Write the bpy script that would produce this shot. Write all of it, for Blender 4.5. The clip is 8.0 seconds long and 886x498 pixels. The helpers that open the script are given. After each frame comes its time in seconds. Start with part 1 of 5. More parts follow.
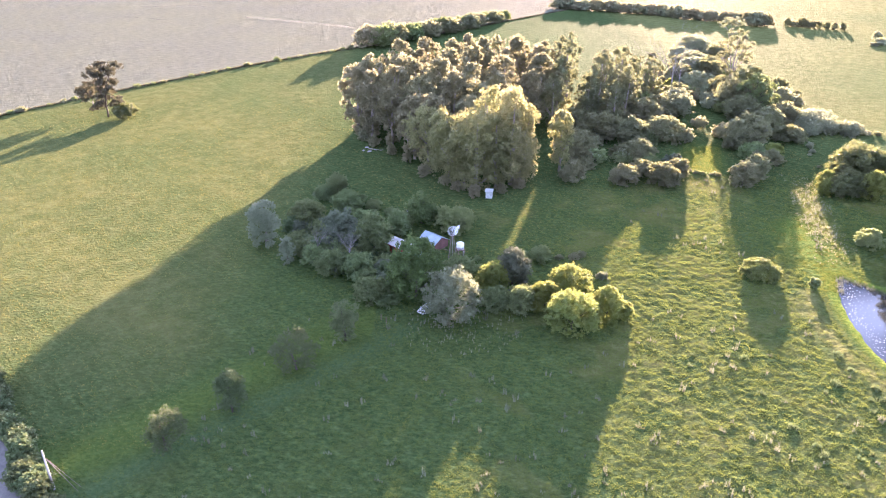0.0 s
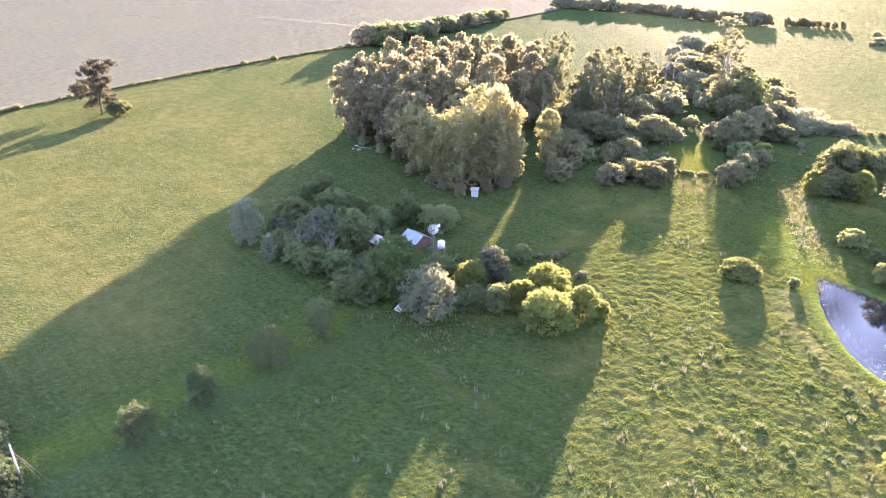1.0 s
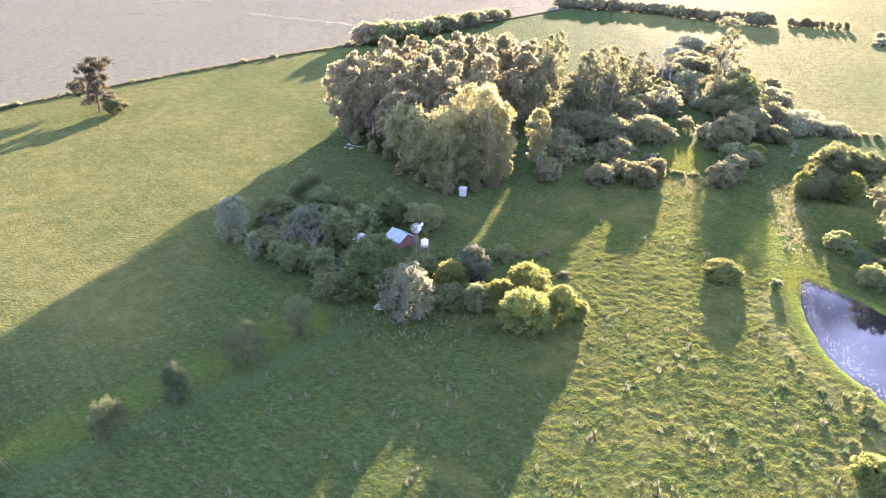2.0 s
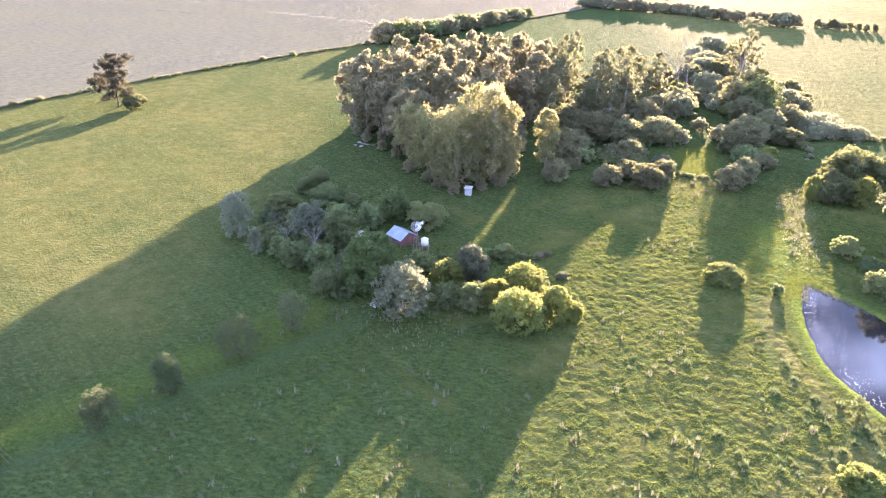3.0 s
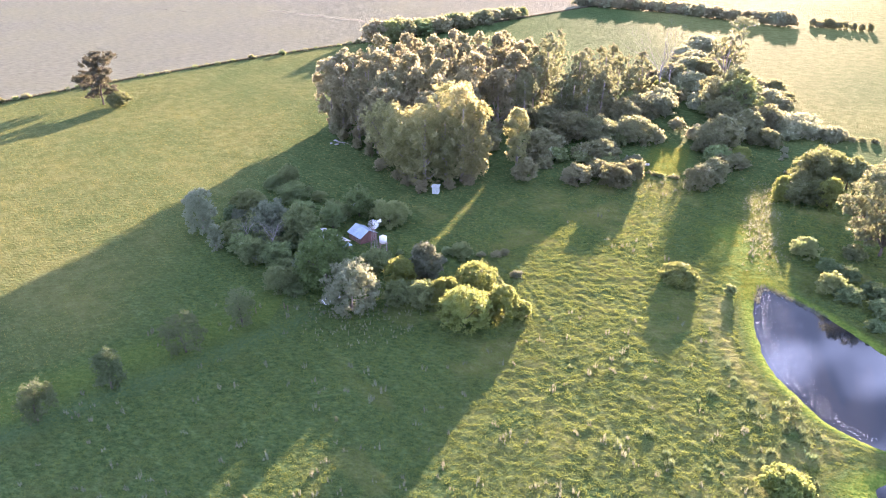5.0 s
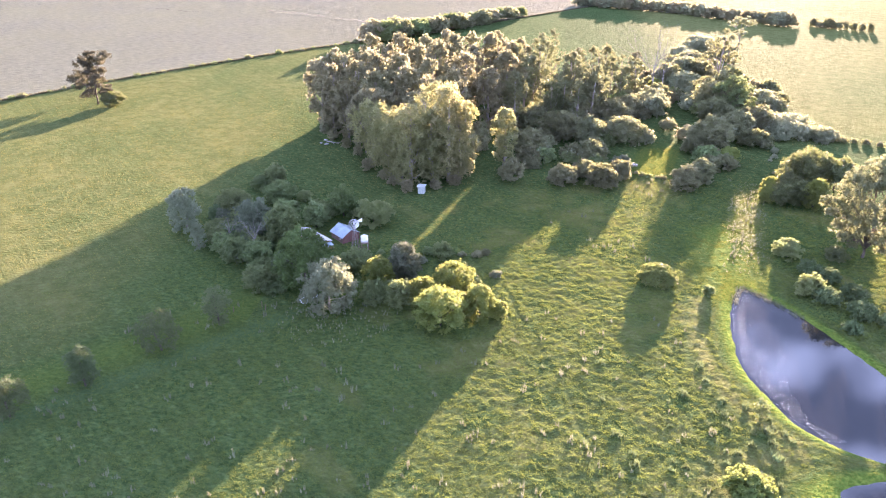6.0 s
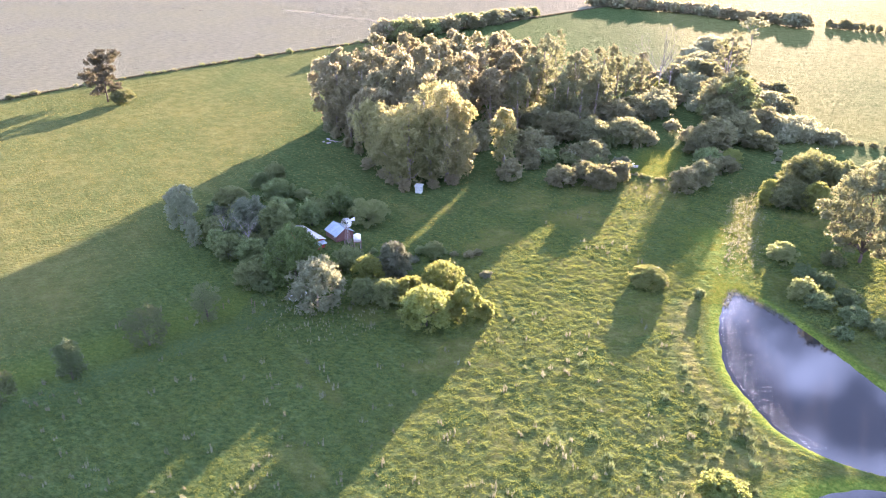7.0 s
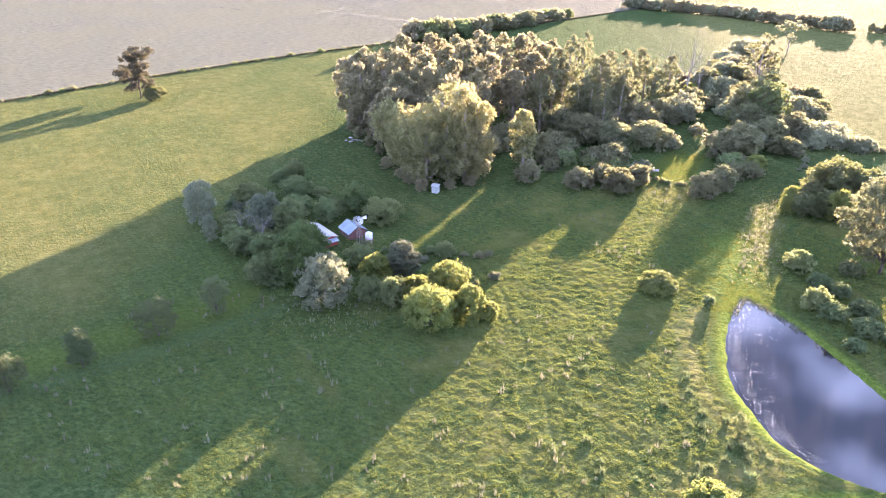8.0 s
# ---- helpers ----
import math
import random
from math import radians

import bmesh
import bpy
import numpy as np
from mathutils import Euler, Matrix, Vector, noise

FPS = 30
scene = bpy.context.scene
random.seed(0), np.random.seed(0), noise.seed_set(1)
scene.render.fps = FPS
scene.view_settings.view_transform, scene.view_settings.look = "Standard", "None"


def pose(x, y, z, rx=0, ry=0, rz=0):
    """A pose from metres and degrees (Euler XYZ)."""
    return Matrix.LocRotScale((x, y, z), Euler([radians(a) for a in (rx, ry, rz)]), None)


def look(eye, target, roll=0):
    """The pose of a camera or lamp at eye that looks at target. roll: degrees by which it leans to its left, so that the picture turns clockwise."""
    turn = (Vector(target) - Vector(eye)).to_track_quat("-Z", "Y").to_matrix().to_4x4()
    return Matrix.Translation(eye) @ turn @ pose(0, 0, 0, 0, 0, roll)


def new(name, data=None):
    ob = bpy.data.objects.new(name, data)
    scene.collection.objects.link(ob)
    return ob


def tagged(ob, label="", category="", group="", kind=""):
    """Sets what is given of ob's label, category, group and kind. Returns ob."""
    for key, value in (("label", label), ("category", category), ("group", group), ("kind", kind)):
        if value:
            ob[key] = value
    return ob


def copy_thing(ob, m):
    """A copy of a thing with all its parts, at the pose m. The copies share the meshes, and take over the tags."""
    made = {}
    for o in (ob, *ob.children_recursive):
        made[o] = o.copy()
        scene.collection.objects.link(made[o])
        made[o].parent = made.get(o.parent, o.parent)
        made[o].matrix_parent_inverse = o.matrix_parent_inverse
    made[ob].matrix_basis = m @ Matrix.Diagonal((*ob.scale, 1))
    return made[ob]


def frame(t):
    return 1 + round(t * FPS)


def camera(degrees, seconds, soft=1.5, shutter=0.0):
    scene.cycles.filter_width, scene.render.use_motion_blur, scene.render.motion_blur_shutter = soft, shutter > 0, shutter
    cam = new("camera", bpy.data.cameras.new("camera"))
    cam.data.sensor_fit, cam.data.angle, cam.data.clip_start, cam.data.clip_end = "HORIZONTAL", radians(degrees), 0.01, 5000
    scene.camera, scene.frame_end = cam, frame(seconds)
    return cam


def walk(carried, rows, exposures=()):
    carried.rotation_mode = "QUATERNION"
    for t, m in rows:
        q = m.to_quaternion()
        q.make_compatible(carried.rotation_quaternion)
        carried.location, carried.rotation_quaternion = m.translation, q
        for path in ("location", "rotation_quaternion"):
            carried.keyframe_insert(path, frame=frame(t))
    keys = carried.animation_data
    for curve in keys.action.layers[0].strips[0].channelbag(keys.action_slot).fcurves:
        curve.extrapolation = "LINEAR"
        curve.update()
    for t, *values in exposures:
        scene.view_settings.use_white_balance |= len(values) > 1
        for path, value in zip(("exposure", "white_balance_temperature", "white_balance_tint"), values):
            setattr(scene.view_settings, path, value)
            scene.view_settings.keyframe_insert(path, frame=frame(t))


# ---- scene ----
cam = camera(62.7, 8.0, 1.0)
PATH = [
    (0, (0.092, -0.154, 85.507), (0.077, 1.635, 84.614), -0.4),
    (0.5, (3.435, -0.376, 85.52), (3.407, 1.413, 84.625), -0.4),
    (1, (6.775, -0.553, 85.545), (6.74, 1.235, 84.649), -0.4),
    (1.5, (10.142, -0.725, 85.585), (10.106, 1.063, 84.688), -0.4),
    (3, (20.359, -0.843, 85.747), (20.224, 0.938, 84.847), -0.4),
    (3.5, (23.839, -0.792, 85.772), (23.703, 0.989, 84.872), -0.5),
    (4, (27.35, -0.713, 85.785), (27.203, 1.067, 84.884), -0.5),
    (4.5, (30.852, -0.598, 85.805), (30.693, 1.18, 84.903), -0.5),
    (6, (41.257, -0.028, 85.9), (41.066, 1.746, 84.997), -0.6),
    (6.5, (44.716, 0.219, 85.916), (44.507, 1.992, 85.013), -0.7),
    (7, (48.236, 0.507, 85.924), (47.992, 2.275, 85.021), -0.7),
    (7.5, (51.698, 0.794, 85.925), (51.412, 2.556, 85.024), -0.7),
    (8, (55.116, 1.075, 85.921), (54.771, 2.827, 85.021), -0.8),
]
walk(cam, [(t, look(eye, target, roll)) for t, eye, target, roll in PATH], exposures=[(0, 3.65, 5240, 33), (8, 3.65, 5240, 33)])

# ---- light ----
SUN_AZ, SUN_EL = radians(16.8), radians(7.5)          # clockwise from +y; above the horizon
world = bpy.data.worlds.new("sky")
scene.world = world
world.use_nodes = True
wt = world.node_tree
wt.nodes.clear()


def wnode(kind, **values):
    n = wt.nodes.new(kind)
    for k, v in values.items():
        n.inputs[k].default_value = v
    return n


sky = wt.nodes.new("ShaderNodeTexSky")
sky.sky_type, sky.sun_disc = "NISHITA", False
sky.sun_elevation, sky.sun_rotation = SUN_EL, SUN_AZ
sky.air_density, sky.dust_density, sky.ozone_density = 1.1, 0.4, 2.6
coord = wt.nodes.new("ShaderNodeTexCoord")
stretch = wt.nodes.new("ShaderNodeMapping")
stretch.inputs["Scale"].default_value = (1.0, 1.0, 1.5)
stretch.inputs["Location"].default_value = (0.0, -0.03, 0.1)
puffs = wnode("ShaderNodeTexNoise", Scale=9.5, Detail=5.0, Roughness=0.45, Distortion=0.0)
ramp = wt.nodes.new("ShaderNodeValToRGB")
ramp.color_ramp.elements[0].position, ramp.color_ramp.elements[1].position = 0.46, 0.66
ramp.color_ramp.elements[0].color = (0.17, 0.17, 0.17, 1)      # a thin veil between the clouds
cloud = wnode("ShaderNodeMix")
cloud.data_type = "RGBA"
cloud.inputs[7].default_value = (38.0, 41.5, 49.0, 1)
back = wnode("ShaderNodeBackground", Strength=0.0087)
wout = wt.nodes.new("ShaderNodeOutputWorld")
wt.links.new(coord.outputs["Generated"], stretch.inputs[0])
wt.links.new(stretch.outputs[0], puffs.inputs["Vector"])
# clouds crowd together towards the horizon
height = wt.nodes.new("ShaderNodeSeparateXYZ")
crowd = wt.nodes.new("ShaderNodeMapRange")
crowd.inputs[1].default_value, crowd.inputs[2].default_value, crowd.inputs[3].default_value, crowd.inputs[4].default_value = 0.40, 0.62, 0.09, -0.02
more = wt.nodes.new("ShaderNodeMath")
wt.links.new(coord.outputs["Generated"], height.inputs[0])
wt.links.new(height.outputs["Z"], crowd.inputs[0])
wt.links.new(puffs.outputs["Fac"], more.inputs[0])
wt.links.new(crowd.outputs[0], more.inputs[1])
wt.links.new(more.outputs[0], ramp.inputs[0])
wt.links.new(ramp.outputs[0], cloud.inputs[0])
wt.links.new(sky.outputs[0], cloud.inputs[6])
wt.links.new(cloud.outputs[2], back.inputs["Color"])
wt.links.new(back.outputs[0], wout.inputs[0])

sun = new("sun", bpy.data.lights.new("sun", "SUN"))
sun.data.energy, sun.data.angle, sun.data.color = 5.0, radians(0.8), (1.0, 0.685, 0.385)
sun_way = Vector((math.sin(SUN_AZ) * math.cos(SUN_EL), math.cos(SUN_AZ) * math.cos(SUN_EL), math.sin(SUN_EL)))
sun.matrix_world = look(sun_way * 300, (0, 0, 0))


# ---- materials ----
def material(name):
    m = bpy.data.materials.new(name)
    m.use_nodes = True
    return m, m.node_tree, m.node_tree.nodes["Principled BSDF"]


def add(t, kind, **values):
    n = t.nodes.new(kind)
    for k, v in values.items():
        n.inputs[k].default_value = v
    return n


def tint(t, fac, a, b, blend="MIX"):
    """Mix of two colours; a, b and fac are values or sockets."""
    n = t.nodes.new("ShaderNodeMix")
    n.data_type, n.blend_type = "RGBA", blend
    for slot, v in ((0, fac), (6, a), (7, b)):
        if isinstance(v, bpy.types.NodeSocket):
            t.links.new(v, n.inputs[slot])
        elif slot == 0:
            n.inputs[0].default_value = v
        else:
            n.inputs[slot].default_value = (*v, 1)
    return n.outputs[2]


def calc(t, op, a, b=0.0, clamp=False):
    n = t.nodes.new("ShaderNodeMath")
    n.operation, n.use_clamp = op, clamp
    for i, v in enumerate((a, b)):
        if isinstance(v, bpy.types.NodeSocket):
            t.links.new(v, n.inputs[i])
        else:
            n.inputs[i].default_value = v
    return n.outputs[0]


def grain(t, scale, detail=4.0, rough=0.55, lo=0.35, hi=0.65, space="Object", squash=None):
    c = t.nodes.new("ShaderNodeTexCoord")
    n = add(t, "ShaderNodeTexNoise", Scale=scale, Detail=detail, Roughness=rough)
    if squash:
        mp = t.nodes.new("ShaderNodeMapping")
        mp.vector_type = "TEXTURE"
        mp.inputs["Scale"].default_value = [1 / s for s in squash[:3]]
        if len(squash) > 3:
            mp.inputs["Rotation"].default_value = (0, 0, squash[3])
        t.links.new(c.outputs[space], mp.inputs[0])
        t.links.new(mp.outputs[0], n.inputs["Vector"])
    else:
        t.links.new(c.outputs[space], n.inputs["Vector"])
    r = t.nodes.new("ShaderNodeMapRange")
    r.inputs[1].default_value, r.inputs[2].default_value = lo, hi
    t.links.new(n.outputs["Fac"], r.inputs[0])
    return r.outputs[0]


def bump(t, bsdf, height, strength, distance):
    b = add(t, "ShaderNodeBump", Strength=strength, Distance=distance)
    t.links.new(height, b.inputs["Height"])
    t.links.new(b.outputs[0], bsdf.inputs["Normal"])
    return b


def foliage(name, dark, light, through_col, share=0.4, rough=0.55, patches=0.45, even=0.65):
    """Leaves: a dull upper side and light that comes through them."""
    m, t, bsdf = material(name)
    geo, info = t.nodes.new("ShaderNodeNewGeometry"), t.nodes.new("ShaderNodeObjectInfo")
    patch = grain(t, patches, 3)
    mixed = calc(t, "ADD", calc(t, "MULTIPLY", geo.outputs["Random Per Island"], even), calc(t, "MULTIPLY", patch, 1 - even))
    col = tint(t, mixed, dark, light)
    shift = calc(t, "ADD", calc(t, "MULTIPLY", info.outputs["Random"], 0.55), 0.75)
    other = calc(t, "FRACT", calc(t, "MULTIPLY", info.outputs["Random"], 7.31))
    hsv = add(t, "ShaderNodeHueSaturation")
    t.links.new(calc(t, "ADD", calc(t, "MULTIPLY", other, 0.05), 0.48), hsv.inputs["Hue"])
    t.links.new(shift, hsv.inputs["Value"])
    t.links.new(col, hsv.inputs["Color"])
    t.links.new(hsv.outputs[0], bsdf.inputs["Base Color"])
    bsdf.inputs["Roughness"].default_value = rough
    bsdf.inputs["Specular IOR Level"].default_value = 0.22
    tr = t.nodes.new("ShaderNodeBsdfTranslucent")
    t.links.new(tint(t, 0.6, hsv.outputs[0], through_col), tr.inputs["Color"])
    mix = add(t, "ShaderNodeMixShader", Fac=share)
    t.links.new(bsdf.outputs[0], mix.inputs[1])
    t.links.new(tr.outputs[0], mix.inputs[2])
    t.links.new(mix.outputs[0], t.nodes["Material Output"].inputs[0])
    return m


def surface(name, a, b, scale, rough=0.7, metal=0.0, relief=0.3, depth=0.02, squash=None):
    """A plain surface with two scales of mottling and a fine relief."""
    m, t, bsdf = material(name)
    big, small = grain(t, scale, 4, squash=squash), grain(t, scale * 7, 3, squash=squash)
    f = calc(t, "ADD", calc(t, "MULTIPLY", big, 0.6), calc(t, "MULTIPLY", small, 0.4))
    t.links.new(tint(t, f, a, b), bsdf.inputs["Base Color"])
    bsdf.inputs["Roughness"].default_value, bsdf.inputs["Metallic"].default_value = rough, metal
    bump(t, bsdf, small, relief, depth)
    return m


LEAF = {
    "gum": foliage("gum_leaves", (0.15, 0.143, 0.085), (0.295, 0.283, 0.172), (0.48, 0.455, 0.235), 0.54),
    # copy of the gum leaves with the yellow of sunlight put into the colour
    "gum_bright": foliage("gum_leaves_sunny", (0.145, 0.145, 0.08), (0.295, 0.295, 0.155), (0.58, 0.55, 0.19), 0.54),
    "dark": foliage("dark_green_leaves", (0.045, 0.068, 0.03), (0.16, 0.195, 0.075), (0.36, 0.42, 0.12), 0.42),
    "olive": foliage("olive_leaves", (0.075, 0.105, 0.05), (0.205, 0.25, 0.115), (0.42, 0.48, 0.16), 0.45),
    "grey": foliage("grey_green_leaves", (0.085, 0.105, 0.07), (0.2, 0.225, 0.15), (0.32, 0.35, 0.19), 0.42),
    "silver": foliage("silver_leaves", (0.135, 0.168, 0.105), (0.295, 0.335, 0.22), (0.45, 0.48, 0.26), 0.44),
    "fresh": foliage("fresh_green_leaves", (0.075, 0.105, 0.03), (0.20, 0.235, 0.08), (0.5, 0.54, 0.125), 0.48),
    "mango": foliage("glossy_green_leaves", (0.02, 0.04, 0.014), (0.12, 0.17, 0.052), (0.34, 0.40, 0.11), 0.3),
    "scrub": foliage("scrub_leaves", (0.115, 0.118, 0.072), (0.245, 0.243, 0.148), (0.40, 0.42, 0.165), 0.52),
    "pale": foliage("pale_scrub_leaves", (0.17, 0.185, 0.12), (0.32, 0.335, 0.215), (0.46, 0.48, 0.24), 0.48),
    "gold": foliage("golden_leaves", (0.11, 0.118, 0.066), (0.205, 0.215, 0.12), (0.35, 0.37, 0.16), 0.5),
    "field": foliage("field_tree_leaves", (0.075, 0.085, 0.048), (0.165, 0.178, 0.088), (0.34, 0.375, 0.10), 0.44),
    "bronze": foliage("bronze_leaves", (0.075, 0.072, 0.044), (0.165, 0.16, 0.098), (0.21, 0.205, 0.10), 0.38),
    "sage": foliage("sage_leaves", (0.115, 0.15, 0.07), (0.25, 0.295, 0.135), (0.46, 0.53, 0.165), 0.47),
    "rush": foliage("rush_blades", (0.085, 0.095, 0.036), (0.18, 0.20, 0.07), (0.42, 0.46, 0.12), 0.45),
    "sparse": foliage("thin_green_leaves", (0.065, 0.098, 0.042), (0.175, 0.215, 0.095), (0.22, 0.27, 0.11), 0.38),
}
BARK = surface("pale_bark", (0.20, 0.17, 0.14), (0.42, 0.37, 0.31), 0.8, 0.85, squash=(1, 1, 0.2))
DARK_BARK = surface("dark_bark", (0.06, 0.05, 0.04), (0.16, 0.13, 0.10), 1.2, 0.9, squash=(1, 1, 0.3))
DEAD_WOOD = surface("bleached_dead_wood", (0.2, 0.185, 0.165), (0.35, 0.33, 0.31), 2.0, 0.85, squash=(1, 1, 0.3))
IRON = surface("grey_corrugated_iron", (0.20, 0.265, 0.31), (0.33, 0.41, 0.46), 0.6, 0.42, 0.3)
PALE_IRON = surface("pale_corrugated_iron", (0.33, 0.33, 0.325), (0.47, 0.47, 0.46), 0.6, 0.5, 0.1)
RED_WALL = surface("faded_red_paint", (0.26, 0.045, 0.035), (0.42, 0.09, 0.07), 0.9, 0.75)
DULL_RED = surface("weathered_red_boards", (0.10, 0.05, 0.042), (0.19, 0.10, 0.085), 0.9, 0.85)
TIMBER = surface("weathered_timber", (0.13, 0.09, 0.07), (0.28, 0.21, 0.16), 1.5, 0.85, squash=(1, 1, 0.2))
RUST = surface("rusty_angle_iron", (0.16, 0.12, 0.10), (0.34, 0.29, 0.26), 2.5, 0.7, 0.3)
GALV = surface("galvanised_steel", (0.50, 0.52, 0.54), (0.72, 0.74, 0.76), 2.0, 0.45, 0.5)
WHITE = surface("white_paint", (0.70, 0.71, 0.72), (0.84, 0.85, 0.86), 1.2, 0.55)
OLD_WHITE = surface("weathered_white_paint", (0.36, 0.40, 0.39), (0.52, 0.56, 0.55), 1.5, 0.7)
CONCRETE = surface("pale_concrete", (0.34, 0.33, 0.31), (0.48, 0.47, 0.44), 3.0, 0.85)
RUBBER = surface("black_rubber", (0.015, 0.015, 0.015), (0.04, 0.04, 0.04), 4.0, 0.8)
CHROME = surface("dull_chrome", (0.5, 0.5, 0.5), (0.7, 0.7, 0.7), 3.0, 0.3, 0.9)
CAR_WHITE = surface("white_car_paint", (0.74, 0.75, 0.77), (0.82, 0.83, 0.84), 0.7, 0.28)
LAMP_GLASS = surface("lamp_glass", (0.5, 0.5, 0.52), (0.7, 0.7, 0.72), 6.0, 0.15)
RED_GLASS = surface("red_lamp_glass", (0.35, 0.02, 0.02), (0.5, 0.04, 0.03), 6.0, 0.2)
GLASS, gt, gb = material("tinted_glass")
gb.inputs["Base Color"].default_value = (0.05, 0.06, 0.065, 1)
gb.inputs["Roughness"].default_value = 0.06
GRAVEL = surface("pale_gravel", (0.11, 0.108, 0.10), (0.19, 0.185, 0.17), 0.5, 0.9, relief=0.6, depth=0.05)
# grass darkened to carry the shade inside the ditches
DITCH_SHADE = surface("shaded_ditch_grass", (0.05, 0.055, 0.03), (0.10, 0.10, 0.06), 0.4, 0.9)
GRASS = foliage("meadow_grass", (0.095, 0.13, 0.026), (0.165, 0.20, 0.045), (0.30, 0.325, 0.065), 0.42, 0.65, 0.13, 0.5)
GRAZED = foliage("grazed_grass", (0.135, 0.15, 0.038), (0.24, 0.245, 0.068), (0.42, 0.405, 0.10), 0.42, 0.65, 0.13, 0.5)
LUSH = foliage("lush_bank_grass", (0.07, 0.108, 0.02), (0.155, 0.178, 0.034), (0.33, 0.345, 0.058), 0.44, 0.6)
STRAW = foliage("straw_tussock", (0.12, 0.14, 0.08), (0.265, 0.28, 0.175), (0.31, 0.31, 0.19), 0.36, 0.7)


def ground_material():
    """Pasture, with lush, dry, trodden and bare ground by the cover values, and pale stubble beyond the straight fence."""
    m, t, bsdf = material("pasture")
    lush = t.nodes.new("ShaderNodeAttribute")
    lush.attribute_name = "cover"
    split = t.nodes.new("ShaderNodeSeparateColor")
    t.links.new(lush.outputs["Color"], split.inputs[0])
    wide, mid, fine = grain(t, 0.03, 3), grain(t, 0.22, 5, 0.65), grain(t, 1.3, 4, 0.65, 0.4, 0.6)
    green = tint(t, mid, (0.066, 0.142, 0.046), (0.14, 0.232, 0.084))
    green = tint(t, calc(t, "MULTIPLY", wide, 0.5), green, (0.142, 0.208, 0.074))
    green = tint(t, calc(t, "MULTIPLY", fine, 0.36), green, (0.04, 0.072, 0.02))
    # comb: raised streaks painted lighter, as if the sun caught them
    comb = grain(t, 1.05, 4, 0.65, 0.42, 0.58, squash=(0.75, 1.25, 1, radians(-14)))
    micro = grain(t, 3.6, 3, 0.7, 0.38, 0.62)
    green = tint(t, calc(t, "MULTIPLY", micro, 0.46), green, (0.03, 0.055, 0.016))
    green = tint(t, calc(t, "MULTIPLY", comb, 0.58), green, (0.225, 0.315, 0.115))
    # tuft: shade in the hollows between tufts, put into the colour
    tuft = grain(t, 0.62, 3, 0.6, 0.4, 0.6, squash=(0.6, 1.35, 1, radians(12)))
    green = tint(t, calc(t, "MULTIPLY", tuft, 0.4), green, (0.05, 0.088, 0.026))
    mown = grain(t, 1.0, 3, 0.6, 0.38, 0.62, squash=(0.05, 0.6, 1, radians(-45.7)))
    tan = grain(t, 0.5, 4, 0.6, 0.5, 0.75, squash=(0.6, 1.2, 1, 0.2))
    green = tint(t, calc(t, "MULTIPLY", tan, 0.16), green, (0.23, 0.21, 0.105))
    green = tint(t, calc(t, "MULTIPLY", mown, 0.42), green, (0.06, 0.10, 0.03))
    green = tint(t, split.outputs[0], green, tint(t, fine, (0.085, 0.145, 0.024), (0.178, 0.243, 0.044)))
    green = tint(t, split.outputs[1], green, tint(t, mid, (0.21, 0.212, 0.066), (0.345, 0.33, 0.125)))
    green = tint(t, split.outputs[2], green, tint(t, fine, (0.085, 0.152, 0.062), (0.14, 0.215, 0.09)))
    # stubble field
    pos = t.nodes.new("ShaderNodeNewGeometry")
    xyz = t.nodes.new("ShaderNodeSeparateXYZ")
    t.links.new(pos.outputs["Position"], xyz.inputs[0])
    off = calc(t, "MULTIPLY", calc(t, "ADD", xyz.outputs[0], 115), 1 / 85)
    bow = calc(t, "MULTIPLY", calc(t, "SUBTRACT", 1.0, calc(t, "MULTIPLY", off, off), True), 13)
    over = calc(t, "SUBTRACT", xyz.outputs[1], calc(t, "ADD", calc(t, "ADD", calc(t, "MULTIPLY", xyz.outputs[0], 1.02), 489), bow))
    beyond = calc(t, "ADD", calc(t, "MULTIPLY", over, 0.6), 0.5, True)
    streak = grain(t, 0.5, 5, 0.75, 0.3, 0.7, squash=(0.4, 1.3, 1, radians(-12)))
    blotch = grain(t, 0.012, 4, 0.6)
    straw = tint(t, streak, (0.152, 0.163, 0.126), (0.31, 0.328, 0.25))
    straw = tint(t, calc(t, "MULTIPLY", blotch, 0.35), straw, (0.27, 0.29, 0.17))
    t.links.new(tint(t, beyond, green, straw), bsdf.inputs["Base Color"])
    bsdf.inputs["Roughness"].default_value = 0.85
    bsdf.inputs["Specular IOR Level"].default_value = 0.0026
    bsdf.inputs["Sheen Weight"].default_value = 0.02
    bsdf.inputs["Sheen Roughness"].default_value = 0.5
    bsdf.inputs["Sheen Tint"].default_value = (0.95, 0.85, 0.32, 1)
    tall = calc(t, "ADD", calc(t, "ADD", calc(t, "MULTIPLY", comb, 1.1), calc(t, "MULTIPLY", mid, 0.8)), calc(t, "ADD", calc(t, "MULTIPLY", fine, 0.7), calc(t, "MULTIPLY", micro, 0.2)))
    tall = calc(t, "SUBTRACT", tall, calc(t, "ADD", calc(t, "MULTIPLY", mown, 0.35), calc(t, "MULTIPLY", tuft, 0.7)))
    tall = calc(t, "MULTIPLY", tall, calc(t, "SUBTRACT", 1.0, calc(t, "MULTIPLY", split.outputs[0], 0.75)))
    # the pasture beyond the scrub belt is grazed short
    short = calc(t, "MULTIPLY", calc(t, "MULTIPLY", calc(t, "SUBTRACT", xyz.outputs[0], 110), 0.05, True), calc(t, "MULTIPLY", calc(t, "SUBTRACT", xyz.outputs[1], 240), 0.03, True))
    tall = calc(t, "MULTIPLY", tall, calc(t, "SUBTRACT", 1.0, calc(t, "MULTIPLY", short, 0.35)))
